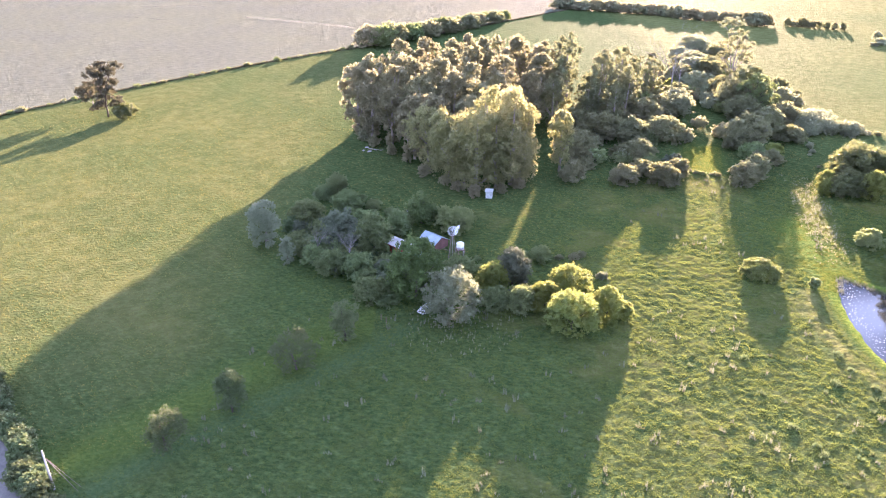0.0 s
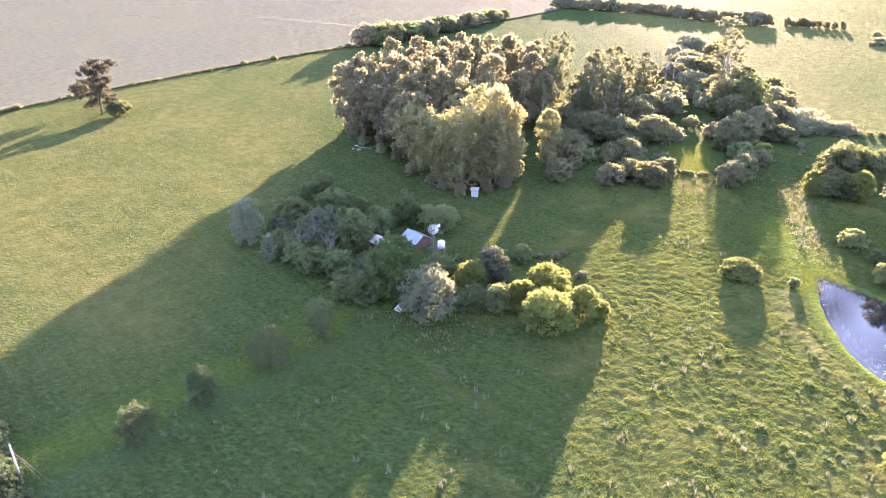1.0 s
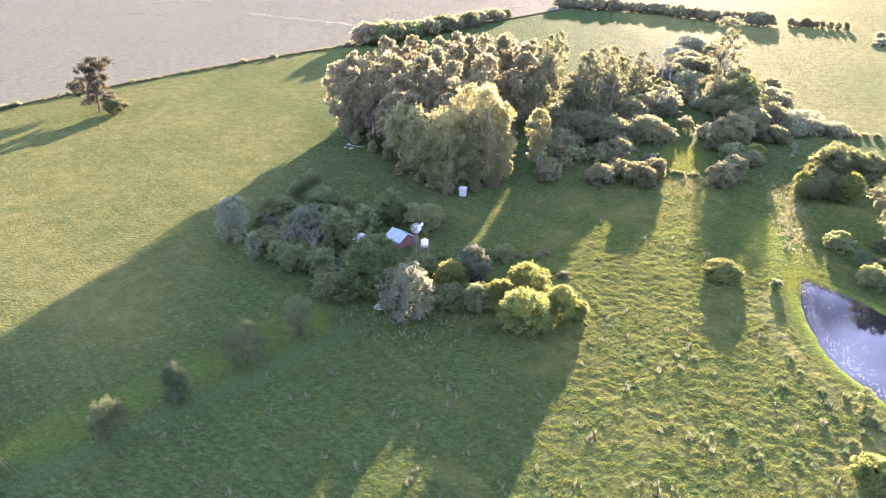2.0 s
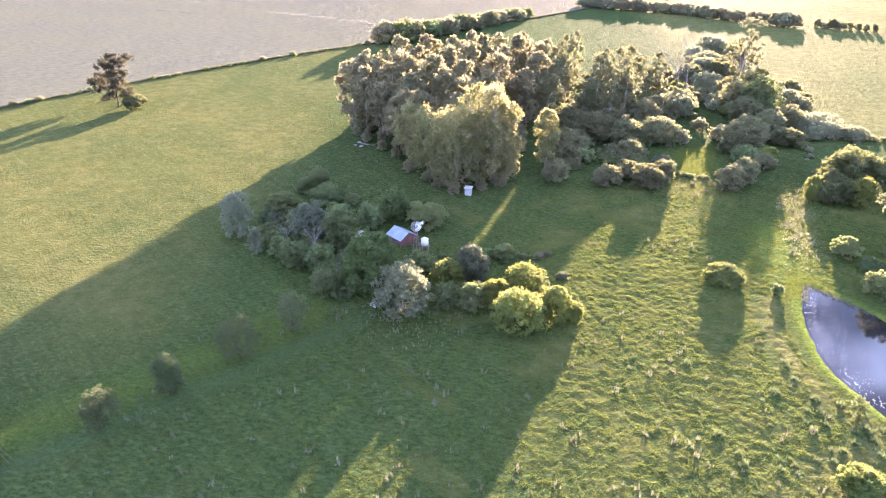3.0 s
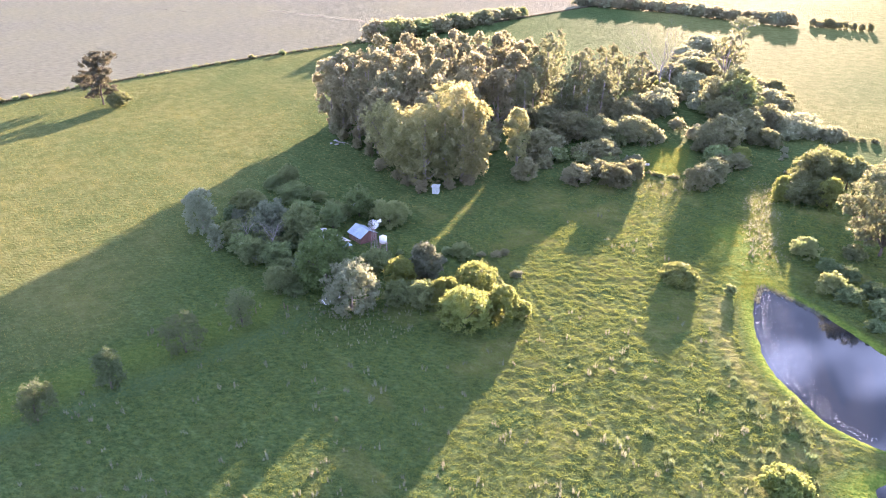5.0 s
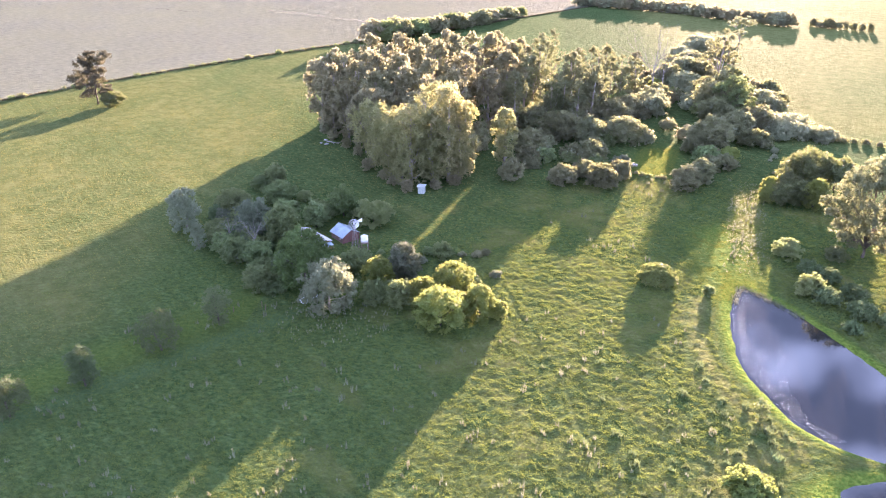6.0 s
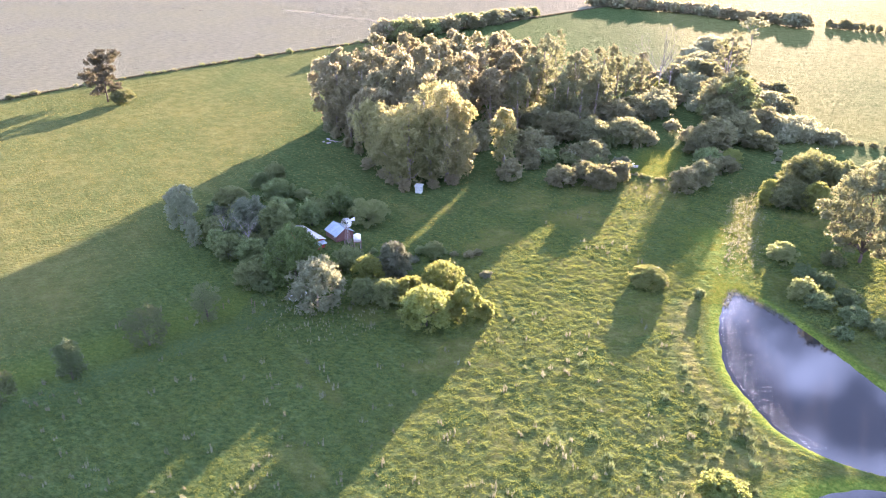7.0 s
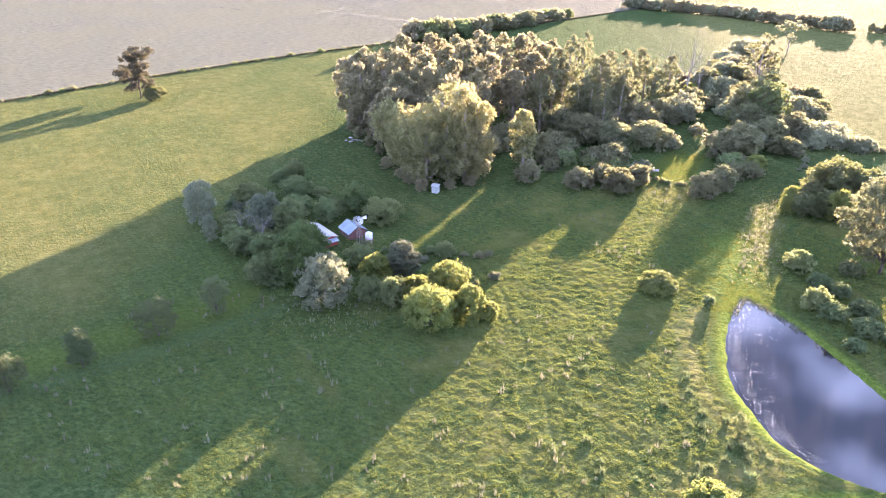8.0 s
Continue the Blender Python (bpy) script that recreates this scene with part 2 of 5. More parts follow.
    bump(t, bsdf, tall, 1.0, 0.85)
    return m


def water_material():
    m, t, bsdf = material("pond_water")
    bsdf.inputs["Base Color"].default_value = (0.014, 0.015, 0.018, 1)
    bsdf.inputs["Roughness"].default_value = 0.05
    bsdf.inputs["IOR"].default_value = 1.42
    bsdf.inputs["Specular IOR Level"].default_value = 1.0
    ripple = grain(t, 2.2, 3, 0.5, 0.0, 1.0)
    bump(t, bsdf, ripple, 0.05, 0.02)
    return m


PASTURE, WATER = ground_material(), water_material()


# ---- mesh helpers ----
def mesh_object(name, verts, faces, mat, parent=None, label="", smooth=False):
    """One mesh object from vertex and face arrays; faces all have the same number of corners."""
    verts, faces = np.asarray(verts, np.float32), np.asarray(faces, np.int32)
    me = bpy.data.meshes.new(name)
    k = faces.shape[1]
    me.vertices.add(len(verts))
    me.vertices.foreach_set("co", verts.ravel())
    me.loops.add(faces.size)
    me.loops.foreach_set("vertex_index", faces.ravel())
    me.polygons.add(len(faces))
    me.polygons.foreach_set("loop_start", np.arange(0, faces.size, k, dtype=np.int32))
    me.polygons.foreach_set("use_smooth", np.full(len(faces), smooth))
    me.update(calc_edges=True)
    me.materials.append(mat)
    ob = new(name, me)
    ob.parent = parent
    if label:
        tagged(ob, label)
    return ob


def part(name, bm, mat, parent, label=""):
    me = bpy.data.meshes.new(name)
    bm.to_mesh(me)
    bm.free()
    me.materials.append(mat)
    ob = new(name, me)
    ob.parent = parent
    if label:
        tagged(ob, label)
    return ob


def thing(name, label, category, x, y, z=0.0, turn=0.0, group="", kind=""):
    ob = new(name)
    ob.empty_display_size = 0.3
    ob.matrix_basis = pose(x, y, z, 0, 0, turn)
    return tagged(ob, label, category, group, kind)


def box(bm, x0, x1, y0, y1, z0, z1, bevel=0.0):
    vs = [bm.verts.new(p) for p in ((x0, y0, z0), (x1, y0, z0), (x1, y1, z0), (x0, y1, z0), (x0, y0, z1), (x1, y0, z1), (x1, y1, z1), (x0, y1, z1))]
    fs = [bm.faces.new([vs[i] for i in q]) for q in ((3, 2, 1, 0), (4, 5, 6, 7), (0, 1, 5, 4), (1, 2, 6, 5), (2, 3, 7, 6), (3, 0, 4, 7))]
    if bevel:
        bmesh.ops.bevel(bm, geom=list({e for f in fs for e in f.edges}), offset=bevel, segments=1, affect="EDGES")
    return bm


def tube(bm, points, radii, sides=6):
    """A tapered tube along points, closed at its ends."""
    rings = []
    points = [Vector(p) for p in points]
    for i, (p, r) in enumerate(zip(points, radii)):
        way = (points[min(i + 1, len(points) - 1)] - points[max(i - 1, 0)]).normalized()
        a = way.orthogonal().normalized()
        b = way.cross(a)
        rings.append([bm.verts.new(p + (a * math.cos(k * math.tau / sides) + b * math.sin(k * math.tau / sides)) * r) for k in range(sides)])
    for lo, hi in zip(rings, rings[1:]):
        best = min(range(sides), key=lambda s: sum((lo[k].co - hi[(k + s) % sides].co).length for k in range(sides)))
        for k in range(sides):
            f = bm.faces.new((lo[k], lo[(k + 1) % sides], hi[(k + 1 + best) % sides], hi[(k + best) % sides]))
            f.smooth = True
    bm.faces.new(rings[0][::-1])
    bm.faces.new(rings[-1])
    return bm


def strut(bm, a, b, r, sides=4):
    return tube(bm, (a, b), (r, r), sides)


# ---- the ground ----
def bank_left(y):
    d = y - 127
    return np.where(d > 0, 88 + 0.009 * d * d, 88 + 0.0106 * d * d + 1.3e-11 * np.minimum(np.abs(d), 40.0) ** 8)


def bank_right(y):
    u = np.maximum(155 - y, 0)
    return 95 + 0.9 * u - 0.0165 * u ** 2 + 0.00019 * u ** 3


def wobble(x, y, s, seed=0.0):
    return (np.sin(x * s + 1.3 * np.sin(y * s * 0.7 + seed)) + np.sin(y * s * 1.1 + 1.7 * np.sin(x * s * 0.6 + 2 * seed)) + np.sin((x + y) * s * 0.53 + seed)) / 3


def in_pond(x, y):
    """Metres inside the pond's edge (outside: negative)."""
    edge = 0.45 * wobble(x, y, 0.33, 2.0) + 0.22 * wobble(x, y, 1.3, 5.0)
    main = np.minimum(np.minimum(x - bank_left(y), bank_right(y) - x), 154.0 - y)
    inlet = 3.4 - np.hypot((x - 103.5) * 0.42, y - 89.2)
    return np.maximum(main, inlet) + edge


def fence_y(x):
    """Where the fence between pasture and stubble runs: nearly straight, with a slow bow."""
    return 489 + 1.02 * x + 13 * np.maximum(0, 1 - ((x + 115) / 85) ** 2)


def track_gap(x, y):
    """Metres from the wheel track that leads to the house."""
    return np.abs((x + 9) * 0.70 - (y - 132) * 0.714) + np.maximum(0, x + 7) * 2


def path_gap(x, y):
    """Metres from the trodden cattle path."""
    along = 24 + 27 * np.clip((168 - y) / 53, -0.5, 1.6) ** 0.55 if np.isscalar(y) else 24 + 27 * np.clip((168 - y) / 53, 0.0001, 1.6) ** 0.55
    return np.abs(x - along - 0.6 * np.sin(y * 0.35)) + np.maximum(0, y - 167) * 3 + np.maximum(0, 96 - y) * 3


def swale_gap(x, y):
    """Metres from the wet green hollow that runs up from the pond, and from its upper end between the bushes."""
    low = np.abs(x - (95 + 0.16 * (y - 165) + 2 * np.sin(y * 0.06))) + np.maximum(0, 150 - y) * 0.6 + np.maximum(0, y - 186) * 1.2
    high = np.hypot(np.maximum(np.abs(x - 88 - 0.3 * (y - 240)) - 2.5, 0), np.maximum(np.abs(y - 241) - 9, 0)) + 2
    return np.minimum(low, high)


def lie(x, y):
    """The height of the ground."""
    s = in_pond(x, y)
    hollow = np.clip((s + 2.2) / 3.2, 0, 1)
    z = 0.10 * wobble(x, y, 0.11, 1.0) - 0.95 * hollow * hollow * (3 - 2 * hollow)
    z = z - 0.09 * np.exp(-(path_gap(x, y) / 0.45) ** 2)
    rut = np.exp(-((s + 5.2 + 0.5 * wobble(x, y, 0.5, 3.0)) / 0.7) ** 2) * np.clip((94 - x) / 3, 0, 1) * np.clip((158 - y) / 8, 0, 1) * (y > 84)
    return z - 0.12 * rut


DICE = np.random.default_rng(77).random((256, 256))


def lumps(x, y, wide, deep, seed=0):
    """Smooth random lumps between 0 and 1, wide by deep metres apart."""
    u, v = x / wide + 17.3 * seed, y / deep + 5.1 * seed
    i, j = np.floor(u).astype(int), np.floor(v).astype(int)
    p, q = u - i, v - j
    p, q = p * p * (3 - 2 * p), q * q * (3 - 2 * q)
    a, b, c, d = DICE[i % 256, j % 256], DICE[(i + 1) % 256, j % 256], DICE[i % 256, (j + 1) % 256], DICE[(i + 1) % 256, (j + 1) % 256]
    return (a * (1 - p) + b * p) * (1 - q) + (c * (1 - p) + d * p) * q


def tussocks(x, y):
    """Grown-over hummocks, higher on the rough pasture near the pond."""
    rough = np.clip(0.5 + 0.02 * (x - 20), 0.35, 1.0)
    a = 0.21 * lumps(x, y, 1.2, 1.0) ** 1.4 + 0.15 * lumps(x, y, 0.75, 0.75, 3) + 0.12 * lumps(x, y, 5.5, 4.0, 7) - 0.17
    return rough * a


def spaced(lo, hi, fine_lo, fine_hi, step, growth):
    """Grid lines: even between fine_lo and fine_hi, then ever wider out to lo and hi."""
    line = list(np.arange(fine_lo, fine_hi + step / 2, step))
    d = step
    while line[-1] < hi:
        d *= growth
        line.append(line[-1] + d)
    d = step
    while line[0] > lo:
        d *= growth
        line.insert(0, line[0] - d)
    return np.array(line)


def build_ground():
    xs, ys = spaced(-4200, 4200, -50, 120, 0.5, 1.12), spaced(-4200, 4700, 76, 165, 0.5, 1.09)
    X, Y = np.meshgrid(xs, ys)
    near = np.clip((X + 90) / 30, 0, 1) * np.clip((150 - X) / 30, 0, 1) * np.clip((215 - Y) / 50, 0, 1) * (Y > 60)
    Z = lie(X, Y) + near * tussocks(X, Y) * np.clip((-in_pond(X, Y) - 3) / 3, 0, 1)
    far = np.hypot(X, Y - 150)
    Z = Z + np.where(far > 500, 1.2 * wobble(X, Y, 0.004) * np.clip((far - 500) / 500, 0, 1), 0)
    n, w = X.size, len(xs)
    i = np.arange(n).reshape(X.shape)
    quads = np.stack([i[:-1, :-1], i[:-1, 1:], i[1:, 1:], i[1:, :-1]], -1).reshape(-1, 4)
    ob = mesh_object("ground", np.stack([X, Y, Z], -1).reshape(-1, 3), quads, PASTURE, smooth=True)
    s = in_pond(X, Y)
    lush = np.clip(np.where(s > -5, 1 - np.clip((-s - 2.0) / 2.0, 0, 1), 0) + np.clip(1.3 - swale_gap(X, Y) / 8, 0, 1) * 0.8, 0, 1)
    lush = np.maximum(lush, 0.5 * np.clip(1.25 - np.abs((X + 9) * 0.70 - (Y - 132) * 0.714 + 9 + 2 * wobble(X, Y, 0.3, 4.0)) / 8, 0, 1) * (X < -16))
    dry = np.clip(1.6 * wobble(X, Y, 0.21, 3.0) + 0.9 * wobble(X, Y, 0.6, 1.0) - 0.6, 0, 0.5) * np.clip((X + 5) / 30, 0.15, 1) * (Y < 215)
    rough = np.clip(1.2 - np.hypot((X - 62) / 24, (Y - 198) / 24), 0, 1) * np.clip(0.35 + 0.9 * wobble(X, Y, 0.33, 8.0) + 0.4 * wobble(X, Y, 0.9, 2.0), 0, 0.75)
    rough = np.maximum(rough, np.clip(1.3 - np.hypot((X - 84) / 9, (Y - 216) / 13), 0, 1) * 0.7)
    dry = np.maximum(dry, rough)
    dry = np.maximum(dry, np.clip((X - 18) / 15, 0, 1) * np.clip((175 - Y) / 15, 0, 1) * np.clip(0.2 + 0.25 * wobble(X, Y, 0.5, 6.0), 0, 0.6))
    sward = np.clip((-38 - X) / 25, 0, 1) * np.clip((Y - 95) / 40, 0, 1)
    dry = np.maximum(dry, sward * np.clip(0.36 + 0.16 * wobble(X, Y, 0.09, 5.0) + 0.14 * wobble(X, Y, 0.31, 9.0), 0, 1))
    sward = np.clip((X - 112) / 20, 0, 1) * np.clip((Y - 255) / 25, 0, 1)
    dry = np.maximum(dry, sward * np.clip(0.42 + 0.2 * wobble(X, Y, 0.05, 2.0), 0, 1))
    strip = np.clip(1.3 - np.abs(X - 106.5 - 0.26 * (Y - 194)) / 4.5, 0, 1) * np.clip(1.2 - np.abs(Y - 191) / 26, 0, 1)
    ridge = np.clip(1.1 - np.abs(s + 7.5) / 3.5, 0, 1) * (X < 92) * (Y < 150) * 0.7
    dry = np.clip(np.maximum(np.maximum(dry, strip * 0.9), ridge) - lush, 0, 1)
    trod = np.clip(1.1 - np.abs(np.abs(track_gap(X, Y)) - 0.0) / 3.4, 0, 1) * 0.8 * (X > -75)
    trod = np.maximum(trod, np.clip(s + 0.8, 0, 1))
    col = ob.data.color_attributes.new("cover", "FLOAT_COLOR", "POINT")
    col.data.foreach_set("color", np.stack([lush, dry, np.clip(trod, 0, 1), np.ones_like(lush)], -1).astype(np.float32).ravel())
    tagged(ob, "rough green pasture with dry patches and a pale stubble field", "ground", kind="structure")


build_ground()
wx, wy = np.meshgrid(np.linspace(82, 160, 40), np.linspace(84, 158, 38))
wi = np.arange(wx.size).reshape(wx.shape)
tagged(mesh_object("water", np.stack([wx, wy, np.full(wx.shape, -0.42)], -1).reshape(-1, 3),
                   np.stack([wi[:-1, :-1], wi[:-1, 1:], wi[1:, 1:], wi[1:, :-1]], -1).reshape(-1, 4), WATER),
       "still farm pond reflecting clouds", "pond", kind="structure")


def height_at(x, y):
    return float(lie(np.array([float(x)]), np.array([float(y)]))[0])


# ---- trees and shrubs ----
ICO = None


def blob():
    """A rough unit ball for the dense inside of a crown."""
    global ICO
    if ICO is None:
        bm = bmesh.new()
        bmesh.ops.create_icosphere(bm, subdivisions=1, radius=1)
        bm.verts.index_update()
        ICO = (np.array([v.co[:] for v in bm.verts]), np.array([[v.index for v in f.verts] for f in bm.faces]))
        bm.free()
    return ICO


def leaves(r, centres, radii, count, size, droop=0.0, shell=0.55):
    """Leaf sprays in sprigs on the lobes of a crown: slim triangles in small tufts, with gaps between."""
    centres, radii = np.asarray(centres), np.asarray(radii)
    area = np.array([(a * b + a * c + b * c) for a, b, c in radii]) ** 0.9
    tufts = int(np.clip(count / 12, 18, 5000))
    pick = r.choice(len(centres), tufts, p=area / area.sum())
    d = r.normal(size=(tufts, 3))
    d /= np.linalg.norm(d, axis=1)[:, None]
    d[:, 2] = np.where(d[:, 2] < -0.3, -d[:, 2], d[:, 2])
    rad = shell + (1.04 - shell) * r.random(tufts) ** 0.55
    rad = rad + np.where(r.random(tufts) < 0.14, 0.35 * r.random(tufts), 0)
    at = centres[pick] + d * radii[pick] * rad[:, None]
    wide = np.clip(radii[pick].mean(1) * 0.2, size * 0.6, size * 2.2) * (0.7 + 0.6 * r.random(tufts))
    one = r.integers(0, tufts, count)
    c = at[one] + r.normal(size=(count, 3)) * (wide[one] * 0.62)[:, None]
    nrm = d[one] * 0.45 + r.normal(size=(count, 3)) * 0.8
    nrm /= np.linalg.norm(nrm, axis=1)[:, None]
    ax = np.cross(nrm, r.normal(size=(count, 3)))
    ax[:, 2] -= droop
    ax -= nrm * (ax * nrm).sum(1)[:, None]
    ax /= np.linalg.norm(ax, axis=1)[:, None] + 1e-9
    bx = np.cross(nrm, ax)
    s = size * (0.6 + 0.8 * r.random(count))[:, None]
    v = np.stack([c - ax * s * 0.55 + bx * s * 0.34, c - ax * s * 0.55 - bx * s * 0.34, c + ax * s * 0.75], 1).reshape(-1, 3)
    return v, np.arange(count * 3).reshape(-1, 3)


def lobes(r, n, cx, cy, cz, rx, rz, low=-0.35, share=0.45, ragged=0.2):
    """Lobe centres and radii, spread over an ellipsoid crown."""
    cs, rs = [(cx, cy, cz)], [(rx * 0.62, rx * 0.62, rz * 0.66)]
    for k in range(n):
        up = low + (1 - low) * (k + 0.5) / n
        a = k * 2.39996 + r.uniform(-0.4, 0.4)
        flat = math.sqrt(max(0, 1 - up * up)) * (1 - 0.12 * up) if up > 0 else (1 - abs(up) ** 3) ** 0.5
        q = share * r.uniform(0.75, 1.2)
        reach = 1.02 - q * 0.75 + r.uniform(-ragged, 0.4 * ragged)
        cs.append((cx + math.cos(a) * flat * rx * reach, cy + math.sin(a) * flat * rx * reach, cz + up * rz * reach))
        rs.append((rx * q, rx * q, max(min(rx, rz), 0.6 * rx) * q * r.uniform(0.8, 1.05)))
    return cs, rs


SPECIES = {
    # leaf, bark, lobes, share, crown base as part of the height, leaf size, cover, inner mass, droop
    "gum": ("gum", BARK, 50, 0.20, 0.10, 0.56, 1.15, 0.0, 0.6),
    "gum_bright": ("gum_bright", BARK, 60, 0.25, 0.06, 0.46, 1.3, 0.0, 0.6),
    "broad": ("dark", DARK_BARK, 75, 0.19, 0.0, 0.30, 2.2, 0.5, 0.3),
    "round": ("olive", DARK_BARK, 32, 0.29, 0.02, 0.38, 1.5, 0.5, 0.2),
    "soft": ("grey", DARK_BARK, 30, 0.3, 0.02, 0.36, 1.5, 0.45, 0.4),
    "silver": ("silver", BARK, 50, 0.25, 0.0, 0.34, 1.4, 0.45, 0.5),
    "fresh": ("fresh", DARK_BARK, 40, 0.27, 0.02, 0.30, 1.7, 0.5, 0.1),
    "scrub": ("scrub", DARK_BARK, 26, 0.31, 0.0, 0.42, 1.4, 0.55, 0.1),
    "pale": ("pale", DARK_BARK, 20, 0.36, 0.0, 0.46, 1.3, 0.4, 0.1),
    "gold": ("gold", BARK, 40, 0.20, 0.06, 0.40, 0.75, 0.0, 0.3),
    "thin": ("sparse", DARK_BARK, 48, 0.21, 0.06, 0.2, 0.6, 0.0, 0.3),
    "lawn": ("rush", DARK_BARK, 40, 0.24, 0.0, 0.34, 2.0, 0.5, -1.2),
    "feather": ("dark", DARK_BARK, 30, 0.27, 0.0, 0.50, 1.2, 0.4, 0.9),
}
seeds = iter(range(100, 2000))


def tree(name, label, category, x, y, rad, high, kind, group="", leaf=None, coarse=1.0):
    r = np.random.default_rng(next(seeds))
    mat, bark, n, share, low, size, cover, inner, droop = SPECIES[kind]
    size *= coarse
    top = thing(name, label, category, x, y, height_at(x, y) - 0.05, r.uniform(0, 360), group)
    cz, rz = high * (low + (1 - low) * 0.45), high * (1 - low) * 0.55
    slim = rz > 1.15 * rad and low > 0.05
    if slim:                                      # an open crown: lobes thrown up and out from the stem
        cs, rs = [(0, 0, cz)], [(rad * 0.4, rad * 0.4, rz * 0.55)]
        squash, off = r.uniform(0.85, 1.15), r.normal(size=2) * 0.12 * rad
        for k in range(n + int(rz / rad * 6)):
            u = r.random() ** 0.8
            a = k * 2.39996 + r.uniform(-0.6, 0.6)
            wide = rad * math.sqrt(max(0.05, 1 - abs(2 * u - 1.0) ** (5.0 if kind == "gum_bright" else 2.6))) * (0.72 + 0.28 * u)
            q = rad * share * r.uniform(0.7, 1.35)
            out = max(0, wide - q * 0.6) * r.uniform(0.45, 1.08)
            cs.append((math.cos(a) * out * squash + off[0] * u, math.sin(a) * out / squash + off[1] * u, high * (low + (0.97 - low) * u) - q * 0.7))
            rs.append((q, q, q * r.uniform(1.0, 1.7)))
    else:
        cs, rs = lobes(r, n, 0, 0, cz, rad, rz, -0.92 if low < 0.1 else -0.35, share, 0.09 if kind in ("fresh", "lawn", "broad") else 0.2)
    cs, rs = np.array(cs), np.array(rs)
    cs[:, 2] = np.maximum(cs[:, 2], rs[:, 2] * 0.55)
    skin = sum((4 * math.pi / 3) * (a * b + a * c + b * c) for a, b, c in rs) * 0.55
    count = int(np.clip(cover * skin / (0.41 * size * size), 200, 24000 if kind == "broad" else 13000))
    v, f = leaves(r, cs, rs, count, size, droop, inner * 0.95 if inner else 0.45)
    if inner:
        bv, bf = blob()
        vs, fs, at = [v], [f], len(v)
        for c, q in zip(cs, rs):
            vs.append(c + bv * q * inner * (0.85 + 0.3 * r.random((len(bv), 1))))
            fs.append(bf + at)
            at += len(bv)
        v, f = np.concatenate(vs), np.concatenate(fs)
    v[:, 2] = np.maximum(v[:, 2], 0.02)
    crown = mesh_object("crown", v, f, LEAF[leaf or mat], top)
    # stem and limbs
    lean = r.normal(size=2) * 0.03 * high
    stem_h = cz if not slim else high * 0.82
    girth = max(0.05, 0.020 * high)
    bm = bmesh.new()
    tube(bm, [(0, 0, -0.1), (lean[0] * 0.3, lean[1] * 0.3, stem_h * 0.4), (lean[0], lean[1], stem_h)], [girth * 1.25, girth * 0.9, girth * 0.35], 7)
    part("trunk", bm, bark, top)
    for k in r.choice(len(cs), min(len(cs), 5), replace=False):
        c = cs[k]
        u = min(0.9, max(0.12, (c[2] / stem_h) * 0.55))
        a = Vector((lean[0] * u, lean[1] * u, stem_h * u))
        mid = a.lerp(Vector(c), 0.5) + Vector((0, 0, -0.04 * high))
        bm = bmesh.new()
        tube(bm, [a, mid, c], [girth * 0.5, girth * 0.33, girth * 0.12], 5)
        part("limb", bm, bark, top)
    return top


def open_tree(name, label, category, x, y, fork, heads, bark, leaf, size, group="", each=9, cover=1.0):
    """A tree with a forked stem whose limbs each carry a head of foliage of its own: (dx, dy, z, radius, depth)."""
    r = np.random.default_rng(next(seeds))
    top = thing(name, label, category, x, y, height_at(x, y) - 0.05, 0, group)
    high = max(h[2] for h in heads)
    girth = 0.016 * high
    bm = bmesh.new()
    tube(bm, [(0, 0, -0.1), (0.05 * fork, 0, fork * 0.5), (0, 0, fork)], [girth * 1.3, girth, girth * 0.8], 8)
    part("trunk", bm, bark, top)
    cs, rs = [], []
    twigs = bmesh.new()
    for dx, dy, z, q, deep in heads:
        tip = Vector((dx, dy, z))
        knee = Vector((dx * 0.35, dy * 0.35, fork + (z - fork) * 0.55))
        bm = bmesh.new()
        tube(bm, [(0, 0, fork * 0.8), knee, tip], [girth * 0.62, girth * 0.42, girth * 0.12], 6)
        part("limb", bm, bark, top)
        for k in range(each):
            d = Vector(r.normal(size=3)).normalized()
            w = q * r.uniform(0.26, 0.44)
            c = tip + Vector((d.x * (q - w * 0.6), d.y * (q - w * 0.6), d.z * (deep - w * 0.4)))
            cs.append(c[:])
            rs.append((w, w, w * r.uniform(0.7, 1.1)))
            tube(twigs, [knee.lerp(tip, r.uniform(0.2, 0.9)), knee.lerp(c, 0.7), c], [girth * 0.16, girth * 0.11, girth * 0.04], 4)
    tagged(part("branchwork", twigs, bark, top), kind="stuff")
    cs, rs = np.array(cs), np.array(rs)
    cs[:, 2] = np.maximum(cs[:, 2], rs[:, 2] * 0.5)
    skin = sum(4.2 * (a * b + a * c + b * c) for a, b, c in rs) * 0.55
    v, f = leaves(r, cs, rs, int(np.clip(cover * skin / (0.41 * size * size), 250, 70000)), size, 0.4, 0.3)
    v[:, 2] = np.maximum(v[:, 2], 0.02)
    mesh_object("crown", v, f, LEAF[leaf], top)
    return top


def grove(name, label, category, kind, group, rows, leaf=None, coarse=1.0):
    for x, y, rad, high in rows:
        tree(name, label, category, x, y, rad, high, kind, group, leaf, coarse)



